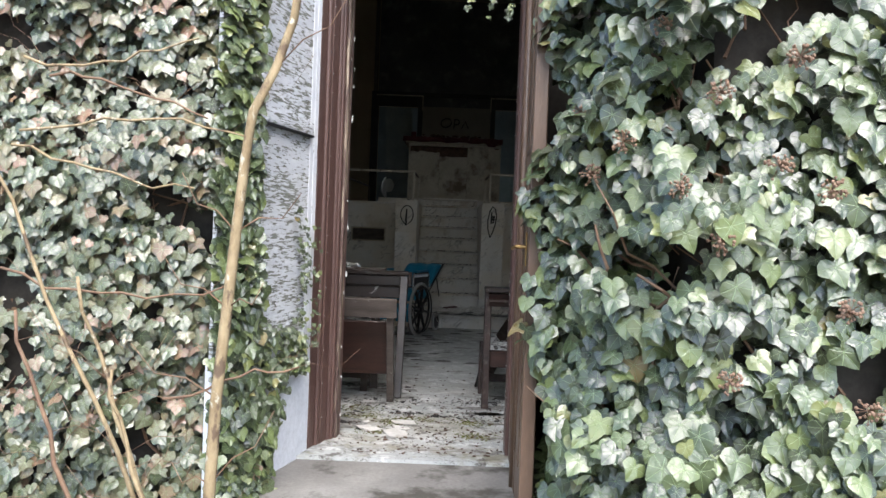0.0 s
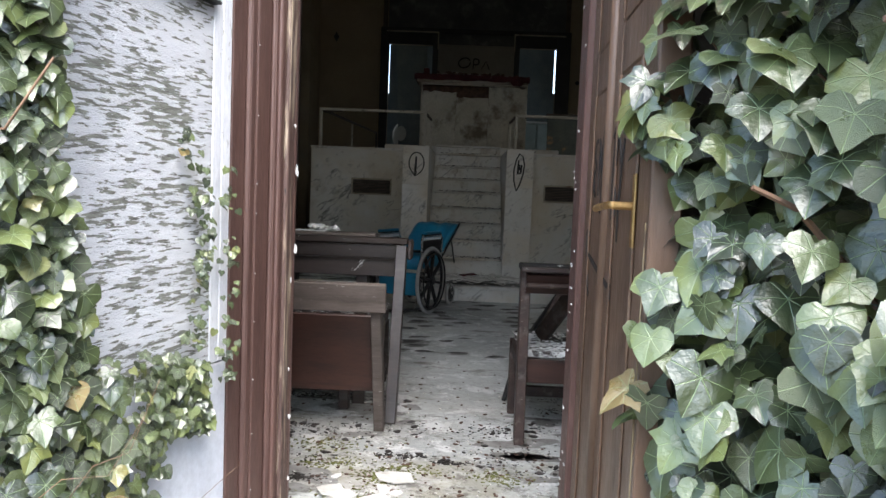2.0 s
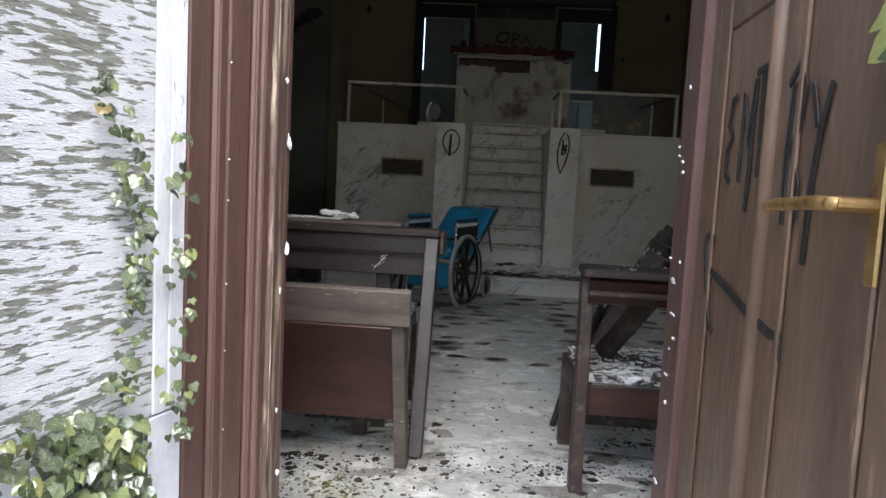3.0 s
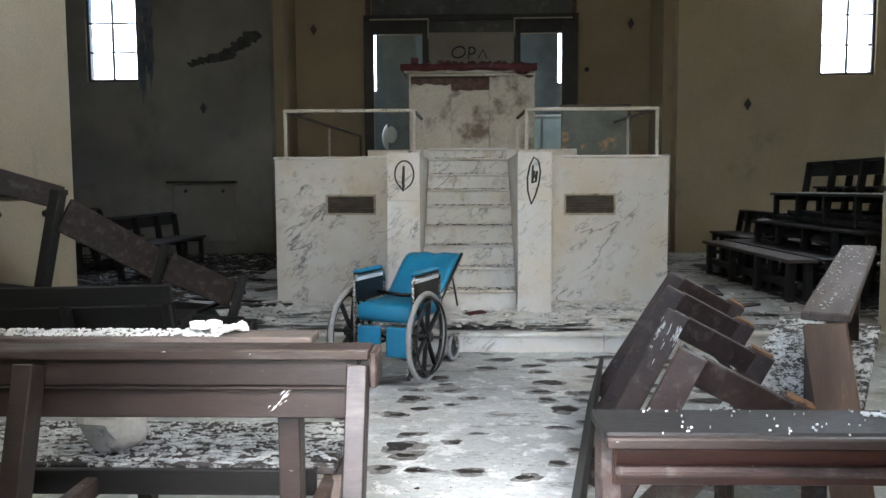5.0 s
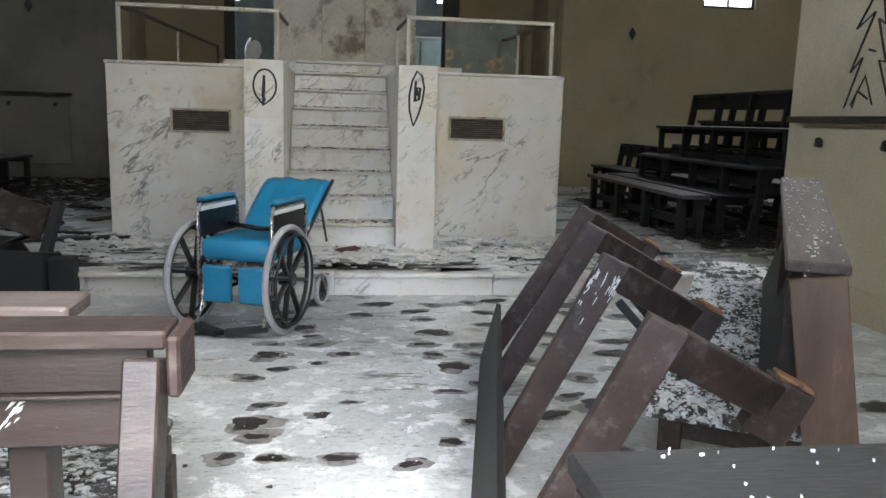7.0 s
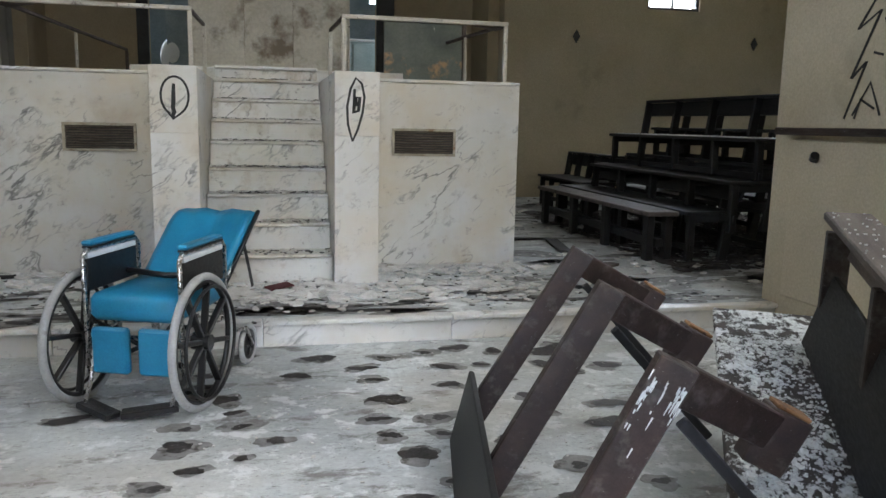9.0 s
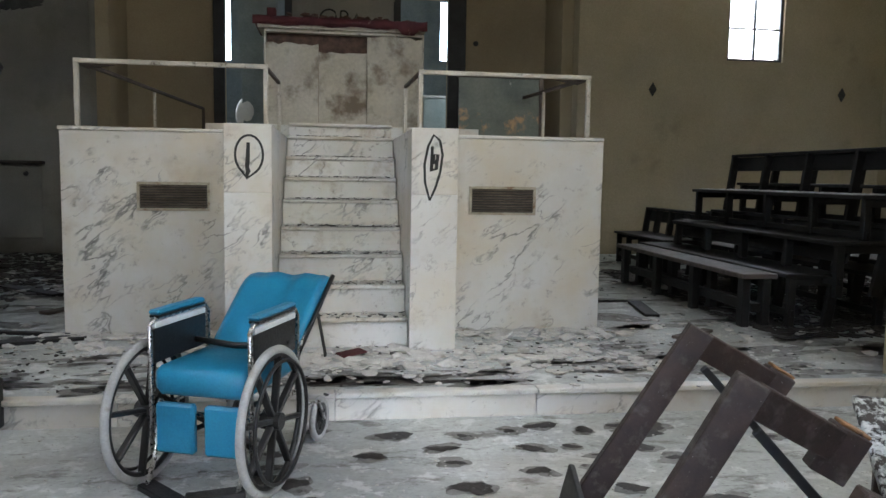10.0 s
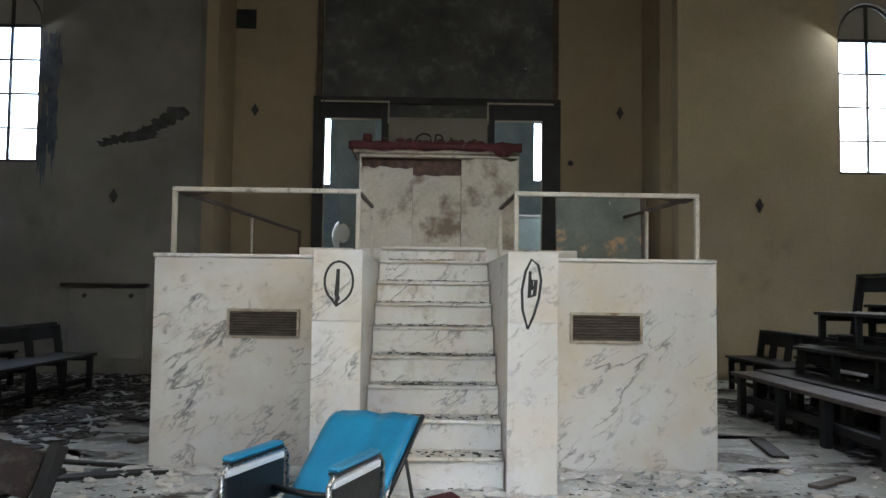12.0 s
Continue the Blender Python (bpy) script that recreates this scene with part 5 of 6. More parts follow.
    foot = [(sx * 0.24, 0.34, 0.04), (sx * 0.14, 0.42, 0.035), (sx * 0.02, 0.45, 0.03)] if sx > 0 else [(sx * 0.24, 0.32, 0.05), (sx * 0.12, 0.36, 0.06), (sx * 0.0, 0.42, 0.03)]
    part("foot_plate", beam(foot[0], foot[2], 0.085, 0.03), black_plastic, chair, "fallen black foot plate")
    part("back_tube", tube([(sx * 0.235, -0.2, 0.4), (sx * 0.235, -0.3, 0.58), (sx * 0.225, -0.6, 0.755)], 0.011, 8), chrome, chair, "", True)
    part("strap", beam((sx * 0.25, -0.5, 0.7), (sx * 0.27, -0.56, 0.46), 0.03, 0.005, (1, 0, 0), 0.001), black_plastic, chair, "hanging black strap")
part("axle", tube([(-0.315, AX, R), (0.315, AX, R)], 0.014, 8), chrome, chair)
for a, b in (((-0.26, 0.2, 0.18), (0.26, 0.2, 0.42)), ((0.26, 0.17, 0.18), (-0.26, 0.17, 0.42))):
    part("cross_brace", beam(a, b, 0.022, 0.022), black_plastic, chair)
seat = box((-0.23, -0.24, 0.44), (0.23, 0.29, 0.575), 0.03)
part("seat_cushion", seat, blue_vinyl, chair, "thick blue seat cushion", True)
back = bmesh.new()
cols, rowsn = 12, 8
top, under = [], []
for j in range(rowsn + 1):
    v = j / rowsn
    y, z = -0.18 - 0.54 * v, 0.5 + 0.4 * v
    ring_t, ring_b = [], []
    for i in range(cols + 1):
        u = i / cols
        x = (u - 0.5) * (0.45 + 0.03 * v)
        dip = -0.05 * math.cos((u - 0.5) * math.pi) + 0.012 * math.cos(u * math.tau * 3)
        crown = -0.045 * abs(2 * u - 1) ** 5 * (1 if j == rowsn else 0.3 if j == rowsn - 1 else 0)
        nz = Vector((0, 0.75, 0.66))
        ring_t.append(back.verts.new(Vector((x, y, z + crown)) + nz * ((0.045 if 0 < j < rowsn and 0 < i < cols else 0.015) + dip)))
        ring_b.append(back.verts.new(Vector((x, y, z + crown)) + nz * (-0.04 + dip)))
    top.append(ring_t), under.append(ring_b)
for j in range(rowsn):
    for i in range(cols):
        back.faces.new((top[j][i], top[j][i + 1], top[j + 1][i + 1], top[j + 1][i]))
        back.faces.new((under[j][i], under[j + 1][i], under[j + 1][i + 1], under[j][i + 1]))
    back.faces.new((top[j][0], top[j + 1][0], under[j + 1][0], under[j][0]))
    back.faces.new((top[j][-1], under[j][-1], under[j + 1][-1], top[j + 1][-1]))
for i in range(cols):
    back.faces.new((top[0][i], under[0][i], under[0][i + 1], top[0][i + 1]))
    back.faces.new((top[-1][i], top[-1][i + 1], under[-1][i + 1], under[-1][i]))
backrest = part("backrest", back, blue_vinyl, chair, "reclined blue padded backrest", True)
part("backrest_edge", tube([(-0.236, -0.25, 0.53), (-0.246, -0.5, 0.72), (-0.25, -0.72, 0.88)], 0.013, 6), black_plastic, backrest, "black piping", True)
part("lap_belt", tube([(-0.25, -0.1, 0.64), (-0.12, -0.13, 0.6), (0.05, -0.14, 0.59), (0.25, -0.1, 0.62)], 0.016, 6), black_plastic, chair, "black lap belt", True)

# ---- debris ----
rng = random.Random(11)
bm = bmesh.new()
for i in range(420):
    side = rng.random()
    if side < 0.55:
        at = (rng.uniform(-2.3, 2.4), 12.3 - abs(rng.gauss(0, 0.28)), FLOOR2)
    elif side < 0.8:
        at = (rng.uniform(-0.3, 2.0), rng.uniform(11.0, 11.75), FLOOR2)
    else:
        at = (rng.uniform(-3.5, 3.5), rng.uniform(10.8, 12.4), FLOOR2)
    chunk(rng, bm, (at[0], at[1], at[2] + 0.008), 0.01 + 0.065 * rng.random() ** 3, 0.5)
solo("plaster_rubble", bm, rubble_white, "white broken plaster scattered at the foot of the platform", "rubble", kind="stuff")
bm = bmesh.new()
for i in range(260):
    sgn = rng.choice((-1, 1))
    chunk(rng, bm, (sgn * rng.uniform(2.4, 4.2) if rng.random() < 0.6 else sgn * rng.uniform(3.0, 8.0), rng.uniform(11.3, 18.0), FLOOR2 + 0.008), 0.01 + 0.06 * rng.random() ** 3, 0.5)
solo("plaster_rubble", bm, rubble_white, "grey plaster lumps strewn over the transept floor", "rubble", kind="stuff")
flakes(rng, "plaster_flakes", "white flat plaster chips in front of the platform", lambda r: (r.uniform(-0.4, 2.2), 11.3 + r.gauss(0, 0.25), FLOOR2 + 0.002), 170, 0.04, rubble_white, 0.008)
flakes(rng, "plaster_flakes", "white chips over the raised floor", lambda r: (r.uniform(-3.5, 3.5), r.uniform(10.75, 13.0), FLOOR2 + 0.002), 500, 0.025, rubble_white)
flakes(rng, "plaster_flakes", "white paint chips on a pew seat", lambda r: (r.uniform(-2.9, -0.46), r.uniform(6.58, 7.04), 0.482), 1700, 0.009)
flakes(rng, "plaster_flakes", "white paint chips along a pew ledge", lambda r: (-0.75 - abs(r.gauss(0, 0.7)), r.uniform(6.31, 6.43), 0.984), 900, 0.006)
bm = bmesh.new()
for i in range(16):
    chunk(rng, bm, (-0.76 + rng.gauss(0, 0.055), 6.37 + rng.gauss(0, 0.025), 0.993 + rng.uniform(0, 0.025)), rng.uniform(0.012, 0.03), 0.6)
solo("plaster_heap", bm, flake_white, "small heap of crumbled white plaster on the pew ledge", "debris", kind="stuff")
flakes(rng, "plaster_flakes", "white paint chips on the broad pew ledge", lambda r: (0.4 + abs(r.gauss(0.6, 0.5)), r.uniform(5.61, 5.81), 0.902), 70, 0.0026)
flakes(rng, "plaster_flakes", "white plaster crumbs in a drift along the broad pew ledge", lambda r: (0.95 + abs(r.gauss(0.3, 0.3)), 5.755 + r.gauss(0, 0.018), 0.902), 90, 0.008)
flakes(rng, "plaster_flakes", "white paint chips on the pew seat by the door", lambda r: (r.uniform(0.35, 2.8), r.uniform(5.78, 6.3), 0.462), 900, 0.011)
flakes(rng, "plaster_flakes", "dark and pale chips on the floor by the door", lambda r: (r.gauss(0, 0.9), 4.5 + abs(r.gauss(0, 1.2)), 0.002), 600, 0.006, rubble_white)
flakes(rng, "dead_leaves", "brown dead leaves and dirt on the floor by the door", lambda r: (r.gauss(0, 0.8), 4.4 + abs(r.gauss(0, 1.1)), 0.002), 700, 0.009, rust_heap)
def on_e(r, y0, y1, z):
    return E_AT @ Vector((r.uniform(0.0, 1.7), r.uniform(y0, y1), z))


flakes(rng, "plaster_flakes", "white paint chips on the skewed pew ledge", lambda r: on_e(r, 0.055, 0.205, 0.936), 90, 0.005)
flakes(rng, "plaster_flakes", "white paint chips on the skewed pew seat", lambda r: on_e(r, 0.25, 0.56, 0.401), 1000, 0.007)

# dark damp spots on the floor: a grey film with a darker crust within it
def spots(name, label, material, rng, places, lift):
    verts, faces = [], []
    for x, y, rx, ry, z in places:
        p, q, w, t, base = rng.uniform(0, 6.3), rng.uniform(0, 6.3), rng.uniform(0, 6.3), rng.uniform(-0.35, 0.35), len(verts)
        o = []
        for i in range(30):
            a = i * math.tau / 30
            k = 1 + 0.2 * math.sin(2 * a + p) + 0.14 * math.sin(3 * a + q) + 0.08 * math.sin(7 * a + w) + rng.uniform(-0.06, 0.06)
            o.append((rx * k * math.cos(a), ry * k * math.sin(a)))
        for a, b in o:
            verts.append((x + a * math.cos(t) - b * math.sin(t), y + a * math.sin(t) + b * math.cos(t), z + lift))
        faces.append(tuple(range(base, base + len(o))))
    tagged(new(name, soup(name, verts, faces, material)), label, "stain", kind="stuff")


rng = random.Random(77)
SPOTS = []
while len(SPOTS) < 74:
    x, y = rng.uniform(-0.5, 1.75), 10.45 - 2.9 * rng.random() ** 1.3
    if len(SPOTS) > 60:
        x, y = rng.uniform(-3.2, 3.2), rng.uniform(7.5, 10.4)
    s = 0.05 + 0.06 * rng.random()
    if all((x - a) ** 2 + ((y - b) * 1.4) ** 2 > 0.035 for a, b, *_ in SPOTS):
        SPOTS.append((x, y, s * rng.uniform(0.9, 1.35), s * rng.uniform(0.6, 0.95), 0.0))
spots("floor_spots", "grey damp rings on the pale floor", stain_film, rng, SPOTS, 0.003)
spots("floor_spots", "dark damp spots on the pale floor", grime, rng, [(x + rng.gauss(0, 0.015), y + rng.gauss(0, 0.01), rx * k, ry * k, z) for x, y, rx, ry, z in SPOTS for k in [rng.uniform(0.35, 0.85)]], 0.006)
SMEARS = [(rng.uniform(-3.5, 3.5), 10.75 + abs(rng.gauss(0, 0.55)), rng.uniform(0.08, 0.32), rng.uniform(0.03, 0.09), FLOOR2) for _ in range(90)]
SMEARS += [(rng.choice((-1, 1)) * rng.uniform(2.3, 6.5), rng.uniform(11.2, 17.5), rng.uniform(0.15, 0.5), rng.uniform(0.06, 0.2), FLOOR2) for _ in range(120)]
SMEARS = [m for m in SMEARS if not (-2.1 < m[0] < 2.25 and m[1] > 12.3) and not (-0.8 < m[0] < 0.9 and m[1] > 11.6)]
spots("floor_smears", "grey dirt smears over the raised floor", stain_film, rng, SMEARS, 0.003)
spots("floor_smears", "dark dirt streaks over the raised floor", grime, rng, [(x + rng.gauss(0, 0.05), y, rx * 0.5, ry * 0.5, z) for x, y, rx, ry, z in SMEARS if rng.random() < 0.35], 0.006)
flakes(rng, "plaster_slabs", "flat broken plaster pieces at the foot of the stair", lambda r: (r.uniform(-0.3, 2.0), 11.42 + r.gauss(0, 0.1), FLOOR2 + 0.006), 50, 0.07, rubble_white, 0.014)
flakes(rng, "plaster_slabs", "flat broken plaster pieces along the marble front", lambda r: (r.choice((-1, 1)) * r.uniform(0.9, 2.2), 12.38 - abs(r.gauss(0, 0.13)), FLOOR2 + 0.006), 110, 0.06, rubble_white, 0.014)
flakes(rng, "dirt_crumbs", "brown dirt among the broken plaster", lambda r: (r.uniform(-2.4, 2.4), 11.5 + r.gauss(0, 0.35), FLOOR2 + 0.004), 200, 0.02, grime)
flakes(rng, "plaster_flakes", "plaster crumbs lying on the stair treads", lambda r: (lambda n: (r.uniform(-0.42, 0.52), n[0] + r.uniform(-0.02, 0.17), n[1] + 0.002))(r.choice(NOSES[:-1])), 300, 0.02, rubble_white, 0.01)
flakes(rng, "dirt_crumbs", "dark dirt lying on the stair treads", lambda r: (lambda n: (r.uniform(-0.42, 0.52), n[0] + r.uniform(-0.03, 0.19), n[1] + 0.002))(r.choice(NOSES[:-1])), 420, 0.02, grime, 0.005)
# Dark chips, dense enough to cover the floor beneath the transept pews.
flakes(rng, "dark_litter", "dense dark flat chips under the heaped pews", lambda r: (3.62 + 3.4 * r.random(), r.uniform(11.9, 16.5), FLOOR2 + 0.004), 3600, 0.06, grime, 0.008)
flakes(rng, "dark_litter", "dense dark flat chips under the pews by the back wall", lambda r: (-3.0 - 4.5 * r.random(), r.uniform(12.5, 18.7), FLOOR2 + 0.004), 2600, 0.065, grime, 0.008)
solo("red_tile", beam((0.03, 11.45, FLOOR2 + 0.03), (0.2, 11.52, FLOOR2 + 0.05), 0.14, 0.012), red_cloth, "small dark red tile lying in the rubble", "tile")

rng = random.Random(52)
bm = bmesh.new()
bmesh.ops.create_icosphere(bm, subdivisions=3, radius=0.11, matrix=Matrix.Translation((-1.3, 6.72, 0.575)))
for v in bm.verts:
    d = v.co - Vector((-1.3, 6.72, 0.575))
    k = 1 + 0.35 * noise.noise(d * 9) - (0.45 if d.y < -0.06 and d.z < 0.02 and d.x < 0.02 else 0)
    v.co = Vector((-1.3, 6.72, 0.575)) + Vector((d.x * k * 1.15, d.y * k, d.z * k * 0.85))
solo("plaster_lump", bm, rubble_white, "broken hollow plaster lump lying on the pew seat", "debris")
for x, y, turn, n, lab in ((-2.7, 11.9, 20, 0.9, "dark"), (-3.1, 12.6, -15, 1.1, "dark"), (-2.5, 13.3, 60, 0.7, "grey"), (2.75, 11.9, 35, 0.5, "grey"), (3.0, 12.9, 80, 0.8, "dark"), (-4.6, 14.0, 10, 1.3, "dark"), (-3.6, 15.0, -40, 1.0, "dark")):
    m = pose(x, y, FLOOR2 + 0.002, 0, 0, turn)
    solo("broken_board", box((0, 0, 0), (n, rng.uniform(0.06, 0.14), 0.025), 0.004, m), pew_black if lab == "dark" else pew_grey, lab + " broken pew board lying in plaster rubble", "board", "broken boards on the floor")
flakes(rng, "dirt_crumbs", "dark dirt crumbs over the raised floor", lambda r: (r.uniform(-3.6, 3.6), 10.75 + abs(r.gauss(0, 0.9)), FLOOR2 + 0.002), 260, 0.014, grime)
flakes(rng, "dirt_crumbs", "dark dirt along the transept floor", lambda r: (r.choice((-1, 1)) * r.uniform(2.9, 8.5), r.uniform(11.6, 18.6), FLOOR2 + 0.002), 500, 0.03, grime)
DROPS = [(rng.choice((-1, 1)) * rng.uniform(0.3, 1.7), rng.uniform(4.9, 6.9), rng.uniform(0.04, 0.2)) for _ in range(26)] + [(-0.2, 5.42, 0.07), (0.02, 5.36, 0.03), (-0.7, 5.7, 0.25), (0.6, 5.9, 0.25)]


def litter_place(r):
    """Dirt gathers in drifts, long across the room."""
    x, y, w = r.choice(DROPS)
    return x + r.gauss(0, w), y + r.gauss(0, w * 0.35), 0.002


flakes(rng, "dirt_crumbs", "dark dirt and bark crumbs under the pews by the door", litter_place, 2600, 0.0055, grime, 0.002)
flakes(rng, "dirt_clods", "dark flat clods under the pews by the door", litter_place, 420, 0.017, grime, 0.003)
spots("floor_smears", "grey dirt smears on the floor by the door", stain_film, rng, [(rng.choice((-1, 1)) * rng.uniform(0.1, 1.6), rng.uniform(4.75, 6.6), rng.uniform(0.05, 0.22), rng.uniform(0.03, 0.08), 0.0) for _ in range(46)], 0.003)
flakes(rng, "moss_patch", "yellow-green moss on the floor inside the doorway", lambda r: (lambda c: (c[0] + r.gauss(0, c[2]), c[1] + r.gauss(0, 0.05), 0.002))(r.choice(((-0.5, 5.3, 0.1), (-0.36, 4.9, 0.08), (0.27, 4.86, 0.07), (-0.3, 5.15, 0.05), (-0.6, 5.55, 0.12), (-0.15, 5.25, 0.09), (0.25, 5.2, 0.08)))), 900, 0.007, moss_green, 0.002)
flakes(rng, "plaster_slabs", "pale broken plaster sheets on the floor by the door", lambda r: (-0.32 + r.gauss(0, 0.14), 4.98 + r.gauss(0, 0.08), 0.003), 9, 0.07, rubble_white)
flakes(rng, "plaster_flakes", "small white chips over the nave floor", lambda r: (r.uniform(-3.4, 3.4), r.uniform(4.7, 10.5), 0.002), 1200, 0.007, rubble_white)
flakes(rng, "plaster_flakes", "pale dust chips on the stacked pew seat", lambda r: (r.uniform(4.48, 5.02), r.uniform(12.3, 15.3), 1.342), 900, 0.02)
# ---- ivy ----
HALVES = [
    ([(0.1, -0.1), (0.26, -0.17), (0.42, -0.1), (0.4, 0.06), (0.47, 0.2), (0.6, 0.36), (0.42, 0.42), (0.27, 0.5), (0.2, 0.68), (0.1, 0.87)], 1.0),
    ([(0.12, -0.13), (0.3, -0.17), (0.45, -0.06), (0.5, 0.1), (0.54, 0.27), (0.44, 0.4), (0.3, 0.52), (0.2, 0.7), (0.1, 0.85)], 0.96),
    ([(0.14, -0.12), (0.32, -0.12), (0.46, 0.02), (0.5, 0.18), (0.45, 0.36), (0.34, 0.54), (0.22, 0.7), (0.1, 0.83)], 0.92),
]
LEAVES = [[(0.0, 0.02)] + half + [(0.0, tip)] + [(-x, y) for x, y in half[::-1]] for half, tip in HALVES]


def leaf_shape(kind):
    """A leaf about one unit long: rim, a raised ring and a midpoint, bent along its midrib."""
    rim = LEAVES[kind]
    pts = [(x * 1.12, y, 0.05 * math.sin(abs(x) * 7) - 0.16 * abs(x) ** 1.6 - 0.16 * max(0, y - 0.3) ** 2) for x, y in rim]
    inner = [(x * 0.52, 0.2 + (y - 0.2) * 0.5, 0.03 * min(1.0, abs(x) * 6)) for x, y in rim]
    mid = (0.0, 0.2, -0.015)
    n = len(rim)
    verts = pts + inner + [mid]
    faces = []
    for i in range(n):
        j = (i + 1) % n
        faces += [(i, j, n + j), (i, n + j, n + i), (n + i, n + j, 2 * n)]
    return np.array(verts), faces, np.array([(x + 0.5, y) for x, y, _ in verts])


SHAPES = [leaf_shape(k) for k in range(3)]


def turn_for(out, rng, hang=0.5):
    """Axes of a leaf that hangs on a face looking along out: across, along the blade, off the blade."""
    n = (Vector(out) + Vector((rng.gauss(0, 0.38), rng.gauss(0, 0.38), hang + rng.gauss(0, 0.35)))).normalized()
    y = Vector((rng.gauss(0, 0.45), rng.gauss(0, 0.2), -1.0))
    y = (y - n * y.dot(n)).normalized()
    return y.cross(n), y, n


def ivy(name, label, place, count, near, size, seed, leaf_mat):
    """An ivy cover. place(rng) gives a point, the way out and a scale; the leaves near the path are parts, the rest one mesh of stuff."""
    rng = random.Random(seed)
    plant = thing(name, label, "ivy")
    meshes = []
    for k, (v, f, uv) in enumerate(SHAPES):
        me = soup("leaf", v.tolist(), f, leaf_mat, uv)
        me.shade_smooth()
        meshes.append(me)
    verts, faces, uvs, base, made = [], [], [], 0, 0
    for i in range(count):
        p, out, k = place(rng)
        s = size * k * rng.uniform(0.55, 1.3)
        x, y, n = turn_for(out, rng)
        kind = rng.choice((0, 1, 1, 1, 2))
        if made < 290 and near(p):
            ob = new("leaf", meshes[kind])
            m = Matrix((x * s, y * s, n * s)).transposed().to_4x4()
            m.translation = p
            ob.matrix_world = m
            ob.parent = plant
            made += 1
            continue
        v, f, uv = SHAPES[kind]
        verts.append(v @ np.array([x * s, y * s, n * s]) + np.array(p))
        faces += [(a + base, b + base, c + base) for a, b, c in f]
        uvs.append(uv)
        base += len(v)
    if not verts:
        return plant
    me = soup("foliage", np.concatenate(verts).tolist(), faces, leaf_mat, np.concatenate(uvs))
    me.shade_smooth()
    rest = new("foliage", me)
    rest.parent = plant
    tagged(rest, kind="stuff")
    return plant


def along(line):
    """A point and a way out at a random place of a plan line, weighted by length; the way out is to the left of it."""
    pts = [Vector(p) for p in line]
    lens = [(b - a).length for a, b in zip(pts, pts[1:])]

    def pick(rng):
        k = rng.choices(range(len(lens)), lens)[0]
        a, b = pts[k], pts[k + 1]
        d = (b - a).normalized()
        out = Vector((d.y, -d.x))
        return a + (b - a) * rng.random(), out
    return pick


def cover(line, z0, z1, depth, hump, swell=0.22, gaps=0.0):
    pick = along(line)

    def place(rng):
        while True:
            q, out = pick(rng)
            z = z0 + (z1 - z0) * rng.random()
            w = noise.noise(Vector((q.x * 2.2, q.y * 2.2, z * 2.4)) + Vector((hump, 0, 0)))
            hole = noise.noise(Vector((q.x * 3.1, q.y * 3.1, z * 3.6)) + Vector((0, hump, 7)))
            if hole < -0.31 + gaps:
                continue
            off = swell * w - depth * rng.random() ** 1.5
            return Vector((q.x + out.x * off, q.y + out.y * off, z)), (out.x * 0.6, out.y - 0.7, 0.0), 1.0
    return place


EAST = [(0.66, 3.95), (0.52, 3.6), (0.46, 3.4), (0.5, 3.1), (0.6, 2.75), (0.85, 2.5), (1.6, 2.45), (2.6, 2.5)]
WEST = [(-3.2, 3.45), (-1.5, 3.4), (-1.1, 3.4), (-0.95, 3.5), (-0.89, 3.66)]
east = ivy("ivy_east", "dense green ivy with seed heads by the open door", cover(EAST, -0.06, 3.3, 0.34, 3.0, 0.22, 0.07), 10000, lambda p: p.x < 0.74 and p.z < 2.1, 0.078, 1, leaf_green)
west = ivy("ivy_west", "mixed green and browning ivy covering the wall", cover(WEST, -0.06, 3.2, 0.22, 9.0, 0.16), 8600, lambda p: p.x > -1.15 and p.z < 2.0, 0.062, 2, leaf_mixed)


def creep(rng):
    """The low ivy that creeps over the foot of the side panel."""
    k = rng.random()
    if k < 0.84:
        s = 0.15 + 0.66 * rng.random() ** 0.9
        z = 0.9 - 0.3 * (s - 0.15) - (0.22 + 0.75 * max(0.0, 1 - abs(s - 0.42) / 0.2) + 1.6 * max(0.0, 0.3 - s)) * rng.random() ** 0.8
    elif k < 0.9:
        s, z = 0.925 + rng.gauss(0, 0.012), rng.uniform(0.62, 1.32)
    else:
        z = rng.uniform(0.75, 1.4)
        s = 0.72 + 0.05 * math.sin(z * 7) + 0.12 * (1.4 - z) + rng.gauss(0, 0.008)
    q = A + (B - A) * s
    return Vector((q.x + 0.02 + 0.966 * 0.06 * rng.random(), q.y - 0.02, z)), (0.75, -0.66, 0.0), 0.48 if k < 0.84 else 0.34



def fringe(rng):
    """The ragged edge of the wall ivy where it laps over the panel."""
    z = rng.uniform(-0.05, 3.1)
    edge = 0.17 + 0.07 * noise.noise(Vector((0, 0, z * 4))) + 0.2 * max(0.0, min(1.0, (1.25 - z) / 0.6))
    s = -0.1 + (edge + 0.1) * rng.random() ** 0.8
    q = A + (B - A) * s
    off = 0.03 + 0.1 * rng.random()
    return Vector((q.x + 0.966 * off, q.y - 0.26 * off, z)), (0.7, -0.7, 0.0), 1.0


def tendrils(rng):
    """A few sprigs that hang from the head of the doorway."""
    u = rng.random()
    k = rng.choice((0.0, 0.1, 0.22))
    return Vector((0.42 - k - 0.1 * u, 4.32, 2.9 - 0.45 * u * (1 - k))), (0.0, -1.0, 0.0), 0.5


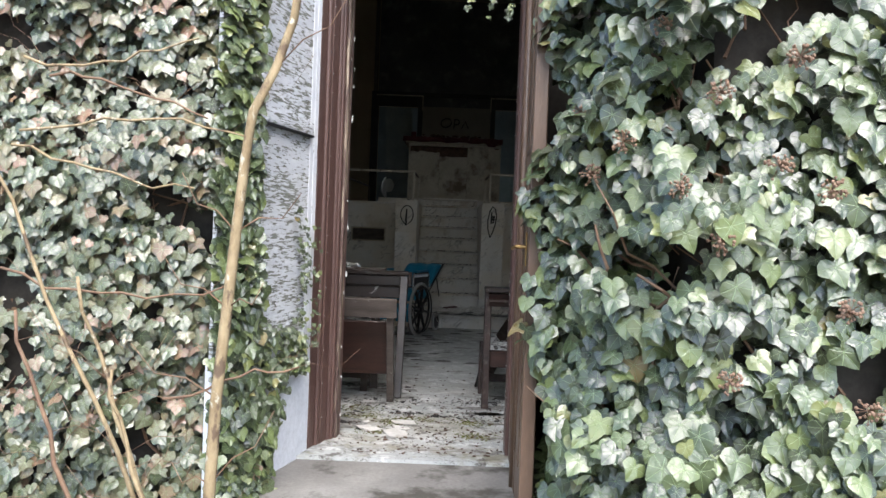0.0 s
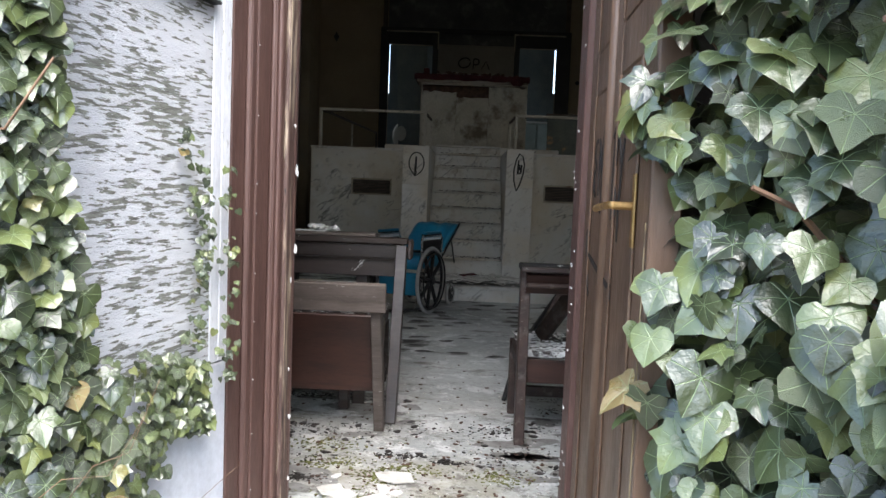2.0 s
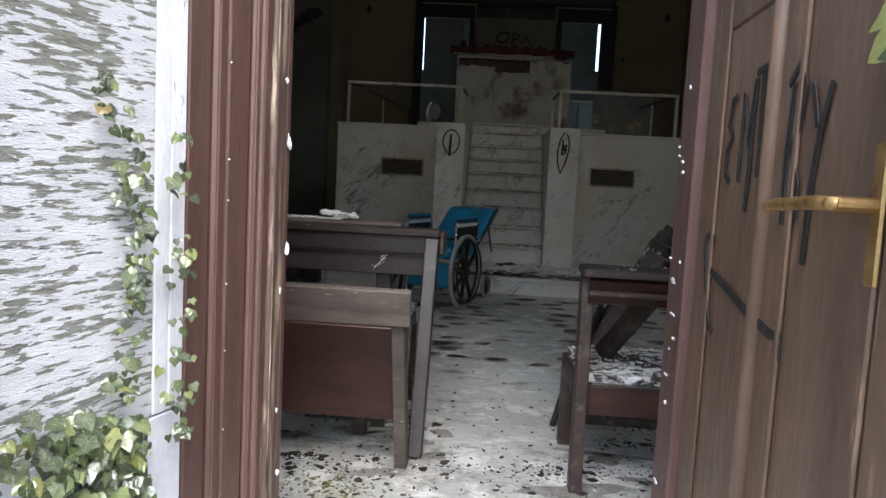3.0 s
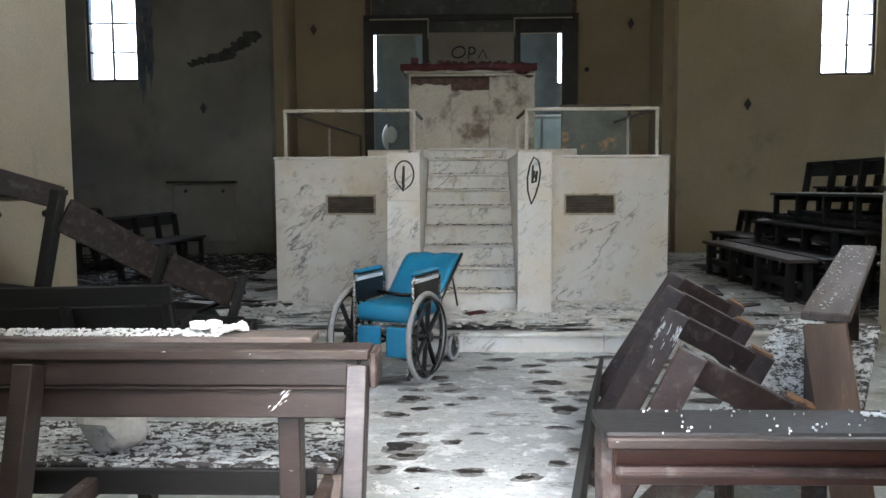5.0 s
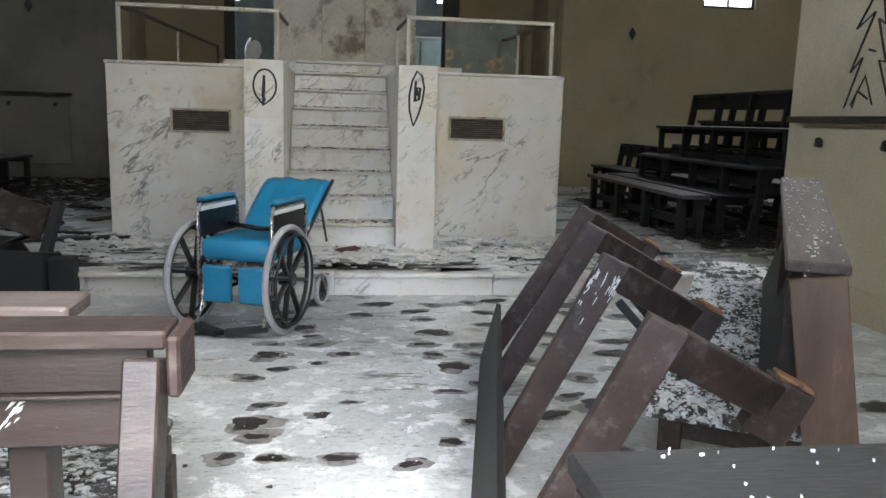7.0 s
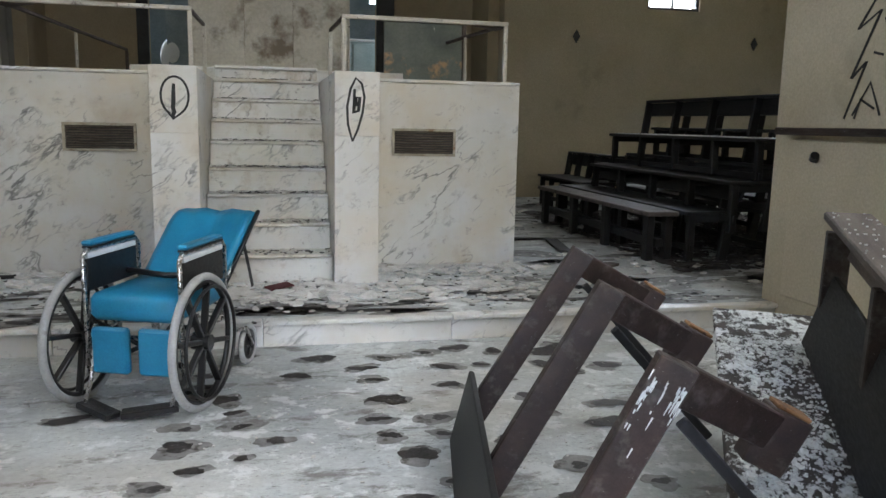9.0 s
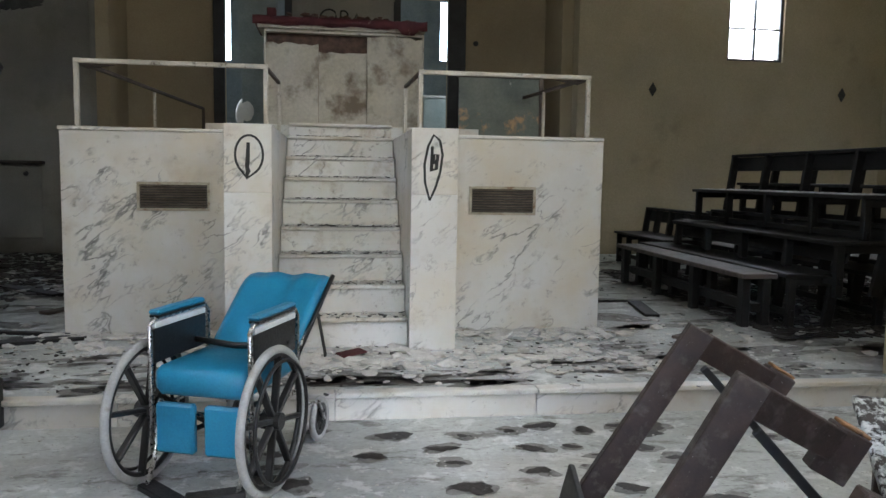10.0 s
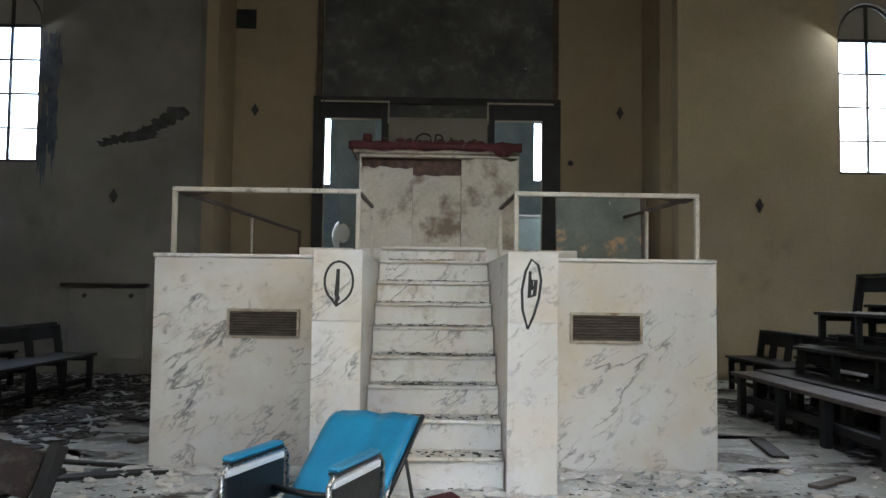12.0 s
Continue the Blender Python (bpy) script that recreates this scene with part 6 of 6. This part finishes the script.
ivy("ivy_fringe", "green ivy lapping over the edge of the white panel", fringe, 1900, lambda p: p.z < 1.9 and p.y > 3.5, 0.06, 8, leaf_green)
ivy("ivy_sprigs", "thin ivy sprigs hanging at the door head", tendrils, 70, lambda p: True, 0.07, 6, leaf_green)
ivy("ivy_creeper", "small-leaved ivy creeping over the foot of the white panel", creep, 900, lambda p: p.y > 3.8, 0.07, 3, leaf_green)

# dark thickets behind the leaves
for nm, line, z1 in (("thicket_east", EAST, 3.2), ("thicket_west", WEST, 3.1)):
    bm = bmesh.new()
    rngt = random.Random(len(nm))
    for i in range(150):
        q, out = along(line)(rngt)
        z = rngt.uniform(0, z1)
        p = Vector((q.x - out.x * 0.3, q.y - out.y * 0.3, z))
        pts = [p]
        for k in range(5):
            pts.append(pts[-1] + Vector((rngt.gauss(0, 0.07) - out.y * rngt.gauss(0, 0.06), rngt.gauss(0, 0.05), rngt.uniform(0.02, 0.16))))
        add_tube(bm, pts, rngt.uniform(0.004, 0.011), 5, 0.5)
    solo(nm, bm, bark_brown, "brown ivy stems tangled behind the leaves", "ivy stems", kind="stuff")


def umbel(rng, at, label):
    """A round seed head: thin stalks with small knobs at their ends."""
    u = thing("seed_head", label, "seed head", "ivy seed heads")
    stalks, knobs = bmesh.new(), bmesh.new()
    for i in range(34):
        d = Vector((rng.gauss(0, 1), rng.gauss(0, 1) - 0.6, rng.gauss(0, 1))).normalized()
        e = Vector(at) + d * rng.uniform(0.028, 0.045)
        add_tube(stalks, [at, e], 0.0013, 3)
        bmesh.ops.create_icosphere(knobs, subdivisions=1, radius=rng.uniform(0.0045, 0.007), matrix=Matrix.Translation(e))
    tagged(part("stalk", stalks, bark_brown, u), kind="stuff")
    tagged(part("umbel", knobs, berry_brown, u), kind="stuff")


rng = random.Random(4)
for x, y, z in ((0.64, 2.62, 1.62), (0.57, 2.82, 1.52), (0.78, 2.4, 1.45), (1.05, 2.3, 1.52), (0.9, 2.34, 1.28), (1.2, 2.27, 1.45), (0.55, 3.0, 1.78), (1.1, 2.3, 1.86), (0.88, 2.36, 1.75), (1.28, 2.28, 1.08), (0.95, 2.36, 0.84), (0.74, 2.5, 1.98), (1.35, 2.28, 0.78)):
    umbel(rng, (x, y + 0.06, z), "brown dried seed head in the ivy")


def shrub_stem(name, pts, radius, material, label, twigs=0, seed=1):
    """A bare woody stem with a few side twigs."""
    s = thing(name, label, "stem")
    part("stem", tube(pts, radius, 9, 0.6), material, s, smooth=True)
    rngs = random.Random(seed)
    for i in range(twigs):
        k = rngs.randrange(1, len(pts) - 1)
        p = Vector(pts[k])
        side = Vector((rngs.choice((-1, 1)) * rngs.uniform(0.1, 0.25), rngs.uniform(-0.08, 0.05), rngs.uniform(0.0, 0.2)))
        part("twig", tube([p, p + side * 0.5 + Vector((0, 0, 0.02)), p + side + Vector((0, 0, -0.02)), p + side * 1.4 + Vector((0, 0, 0.05))], radius * 0.14, 5, 0.5), bark_brown, s, smooth=True)


shrub_stem("shrub_stem", [(-0.87, 3.0, -0.06), (-0.86, 3.0, 0.25), (-0.84, 2.98, 0.6), (-0.815, 3.0, 0.95), (-0.79, 3.0, 1.25), (-0.765, 3.01, 1.55), (-0.74, 3.0, 1.72), (-0.66, 3.02, 1.9), (-0.6, 3.04, 2.1), (-0.56, 3.05, 2.45), (-0.5, 3.05, 2.9)], 0.025, bark_pale, "pale yellowish bare stem growing in front of the ivy", 8, 3)
for k, (x0, x1, z1, y) in enumerate(((-1.05, -1.45, 1.05, 3.05), (-1.35, -1.7, 0.9, 3.05), (-1.02, -1.25, 0.7, 2.95), (-1.7, -2.0, 1.2, 3.0), (-1.1, -1.85, 1.55, 3.1))):
    rngk = random.Random(k)
    pts = [(x0 + (x1 - x0) * u + rngk.gauss(0, 0.012), y + rngk.gauss(0, 0.015), -0.06 + (z1 + 0.06) * u) for u in np.linspace(0, 1, 9)]
    shrub_stem("bramble", pts, 0.011, bark_brown if k % 2 else bark_pale, "thin dry bramble stem leaning on the ivy", 6, k + 9)
for k, (z, x0, x1) in enumerate(((1.62, -1.7, -0.75), (1.78, -1.6, -0.95), (1.5, -1.75, -1.0), (1.05, -1.8, -0.85), (1.98, -1.7, -1.0), (0.62, -1.1, -0.55))):
    rngk = random.Random(40 + k)
    pts = [(x0 + (x1 - x0) * u, 3.12 + rngk.gauss(0, 0.02), z + 0.08 * math.sin(u * 3 + k) + rngk.gauss(0, 0.012)) for u in np.linspace(0, 1, 10)]
    shrub_stem("bramble_runner", pts, 0.006, bark_brown if k % 2 else bark_pale, "dry trailing bramble runner across the ivy", 5, 60 + k)
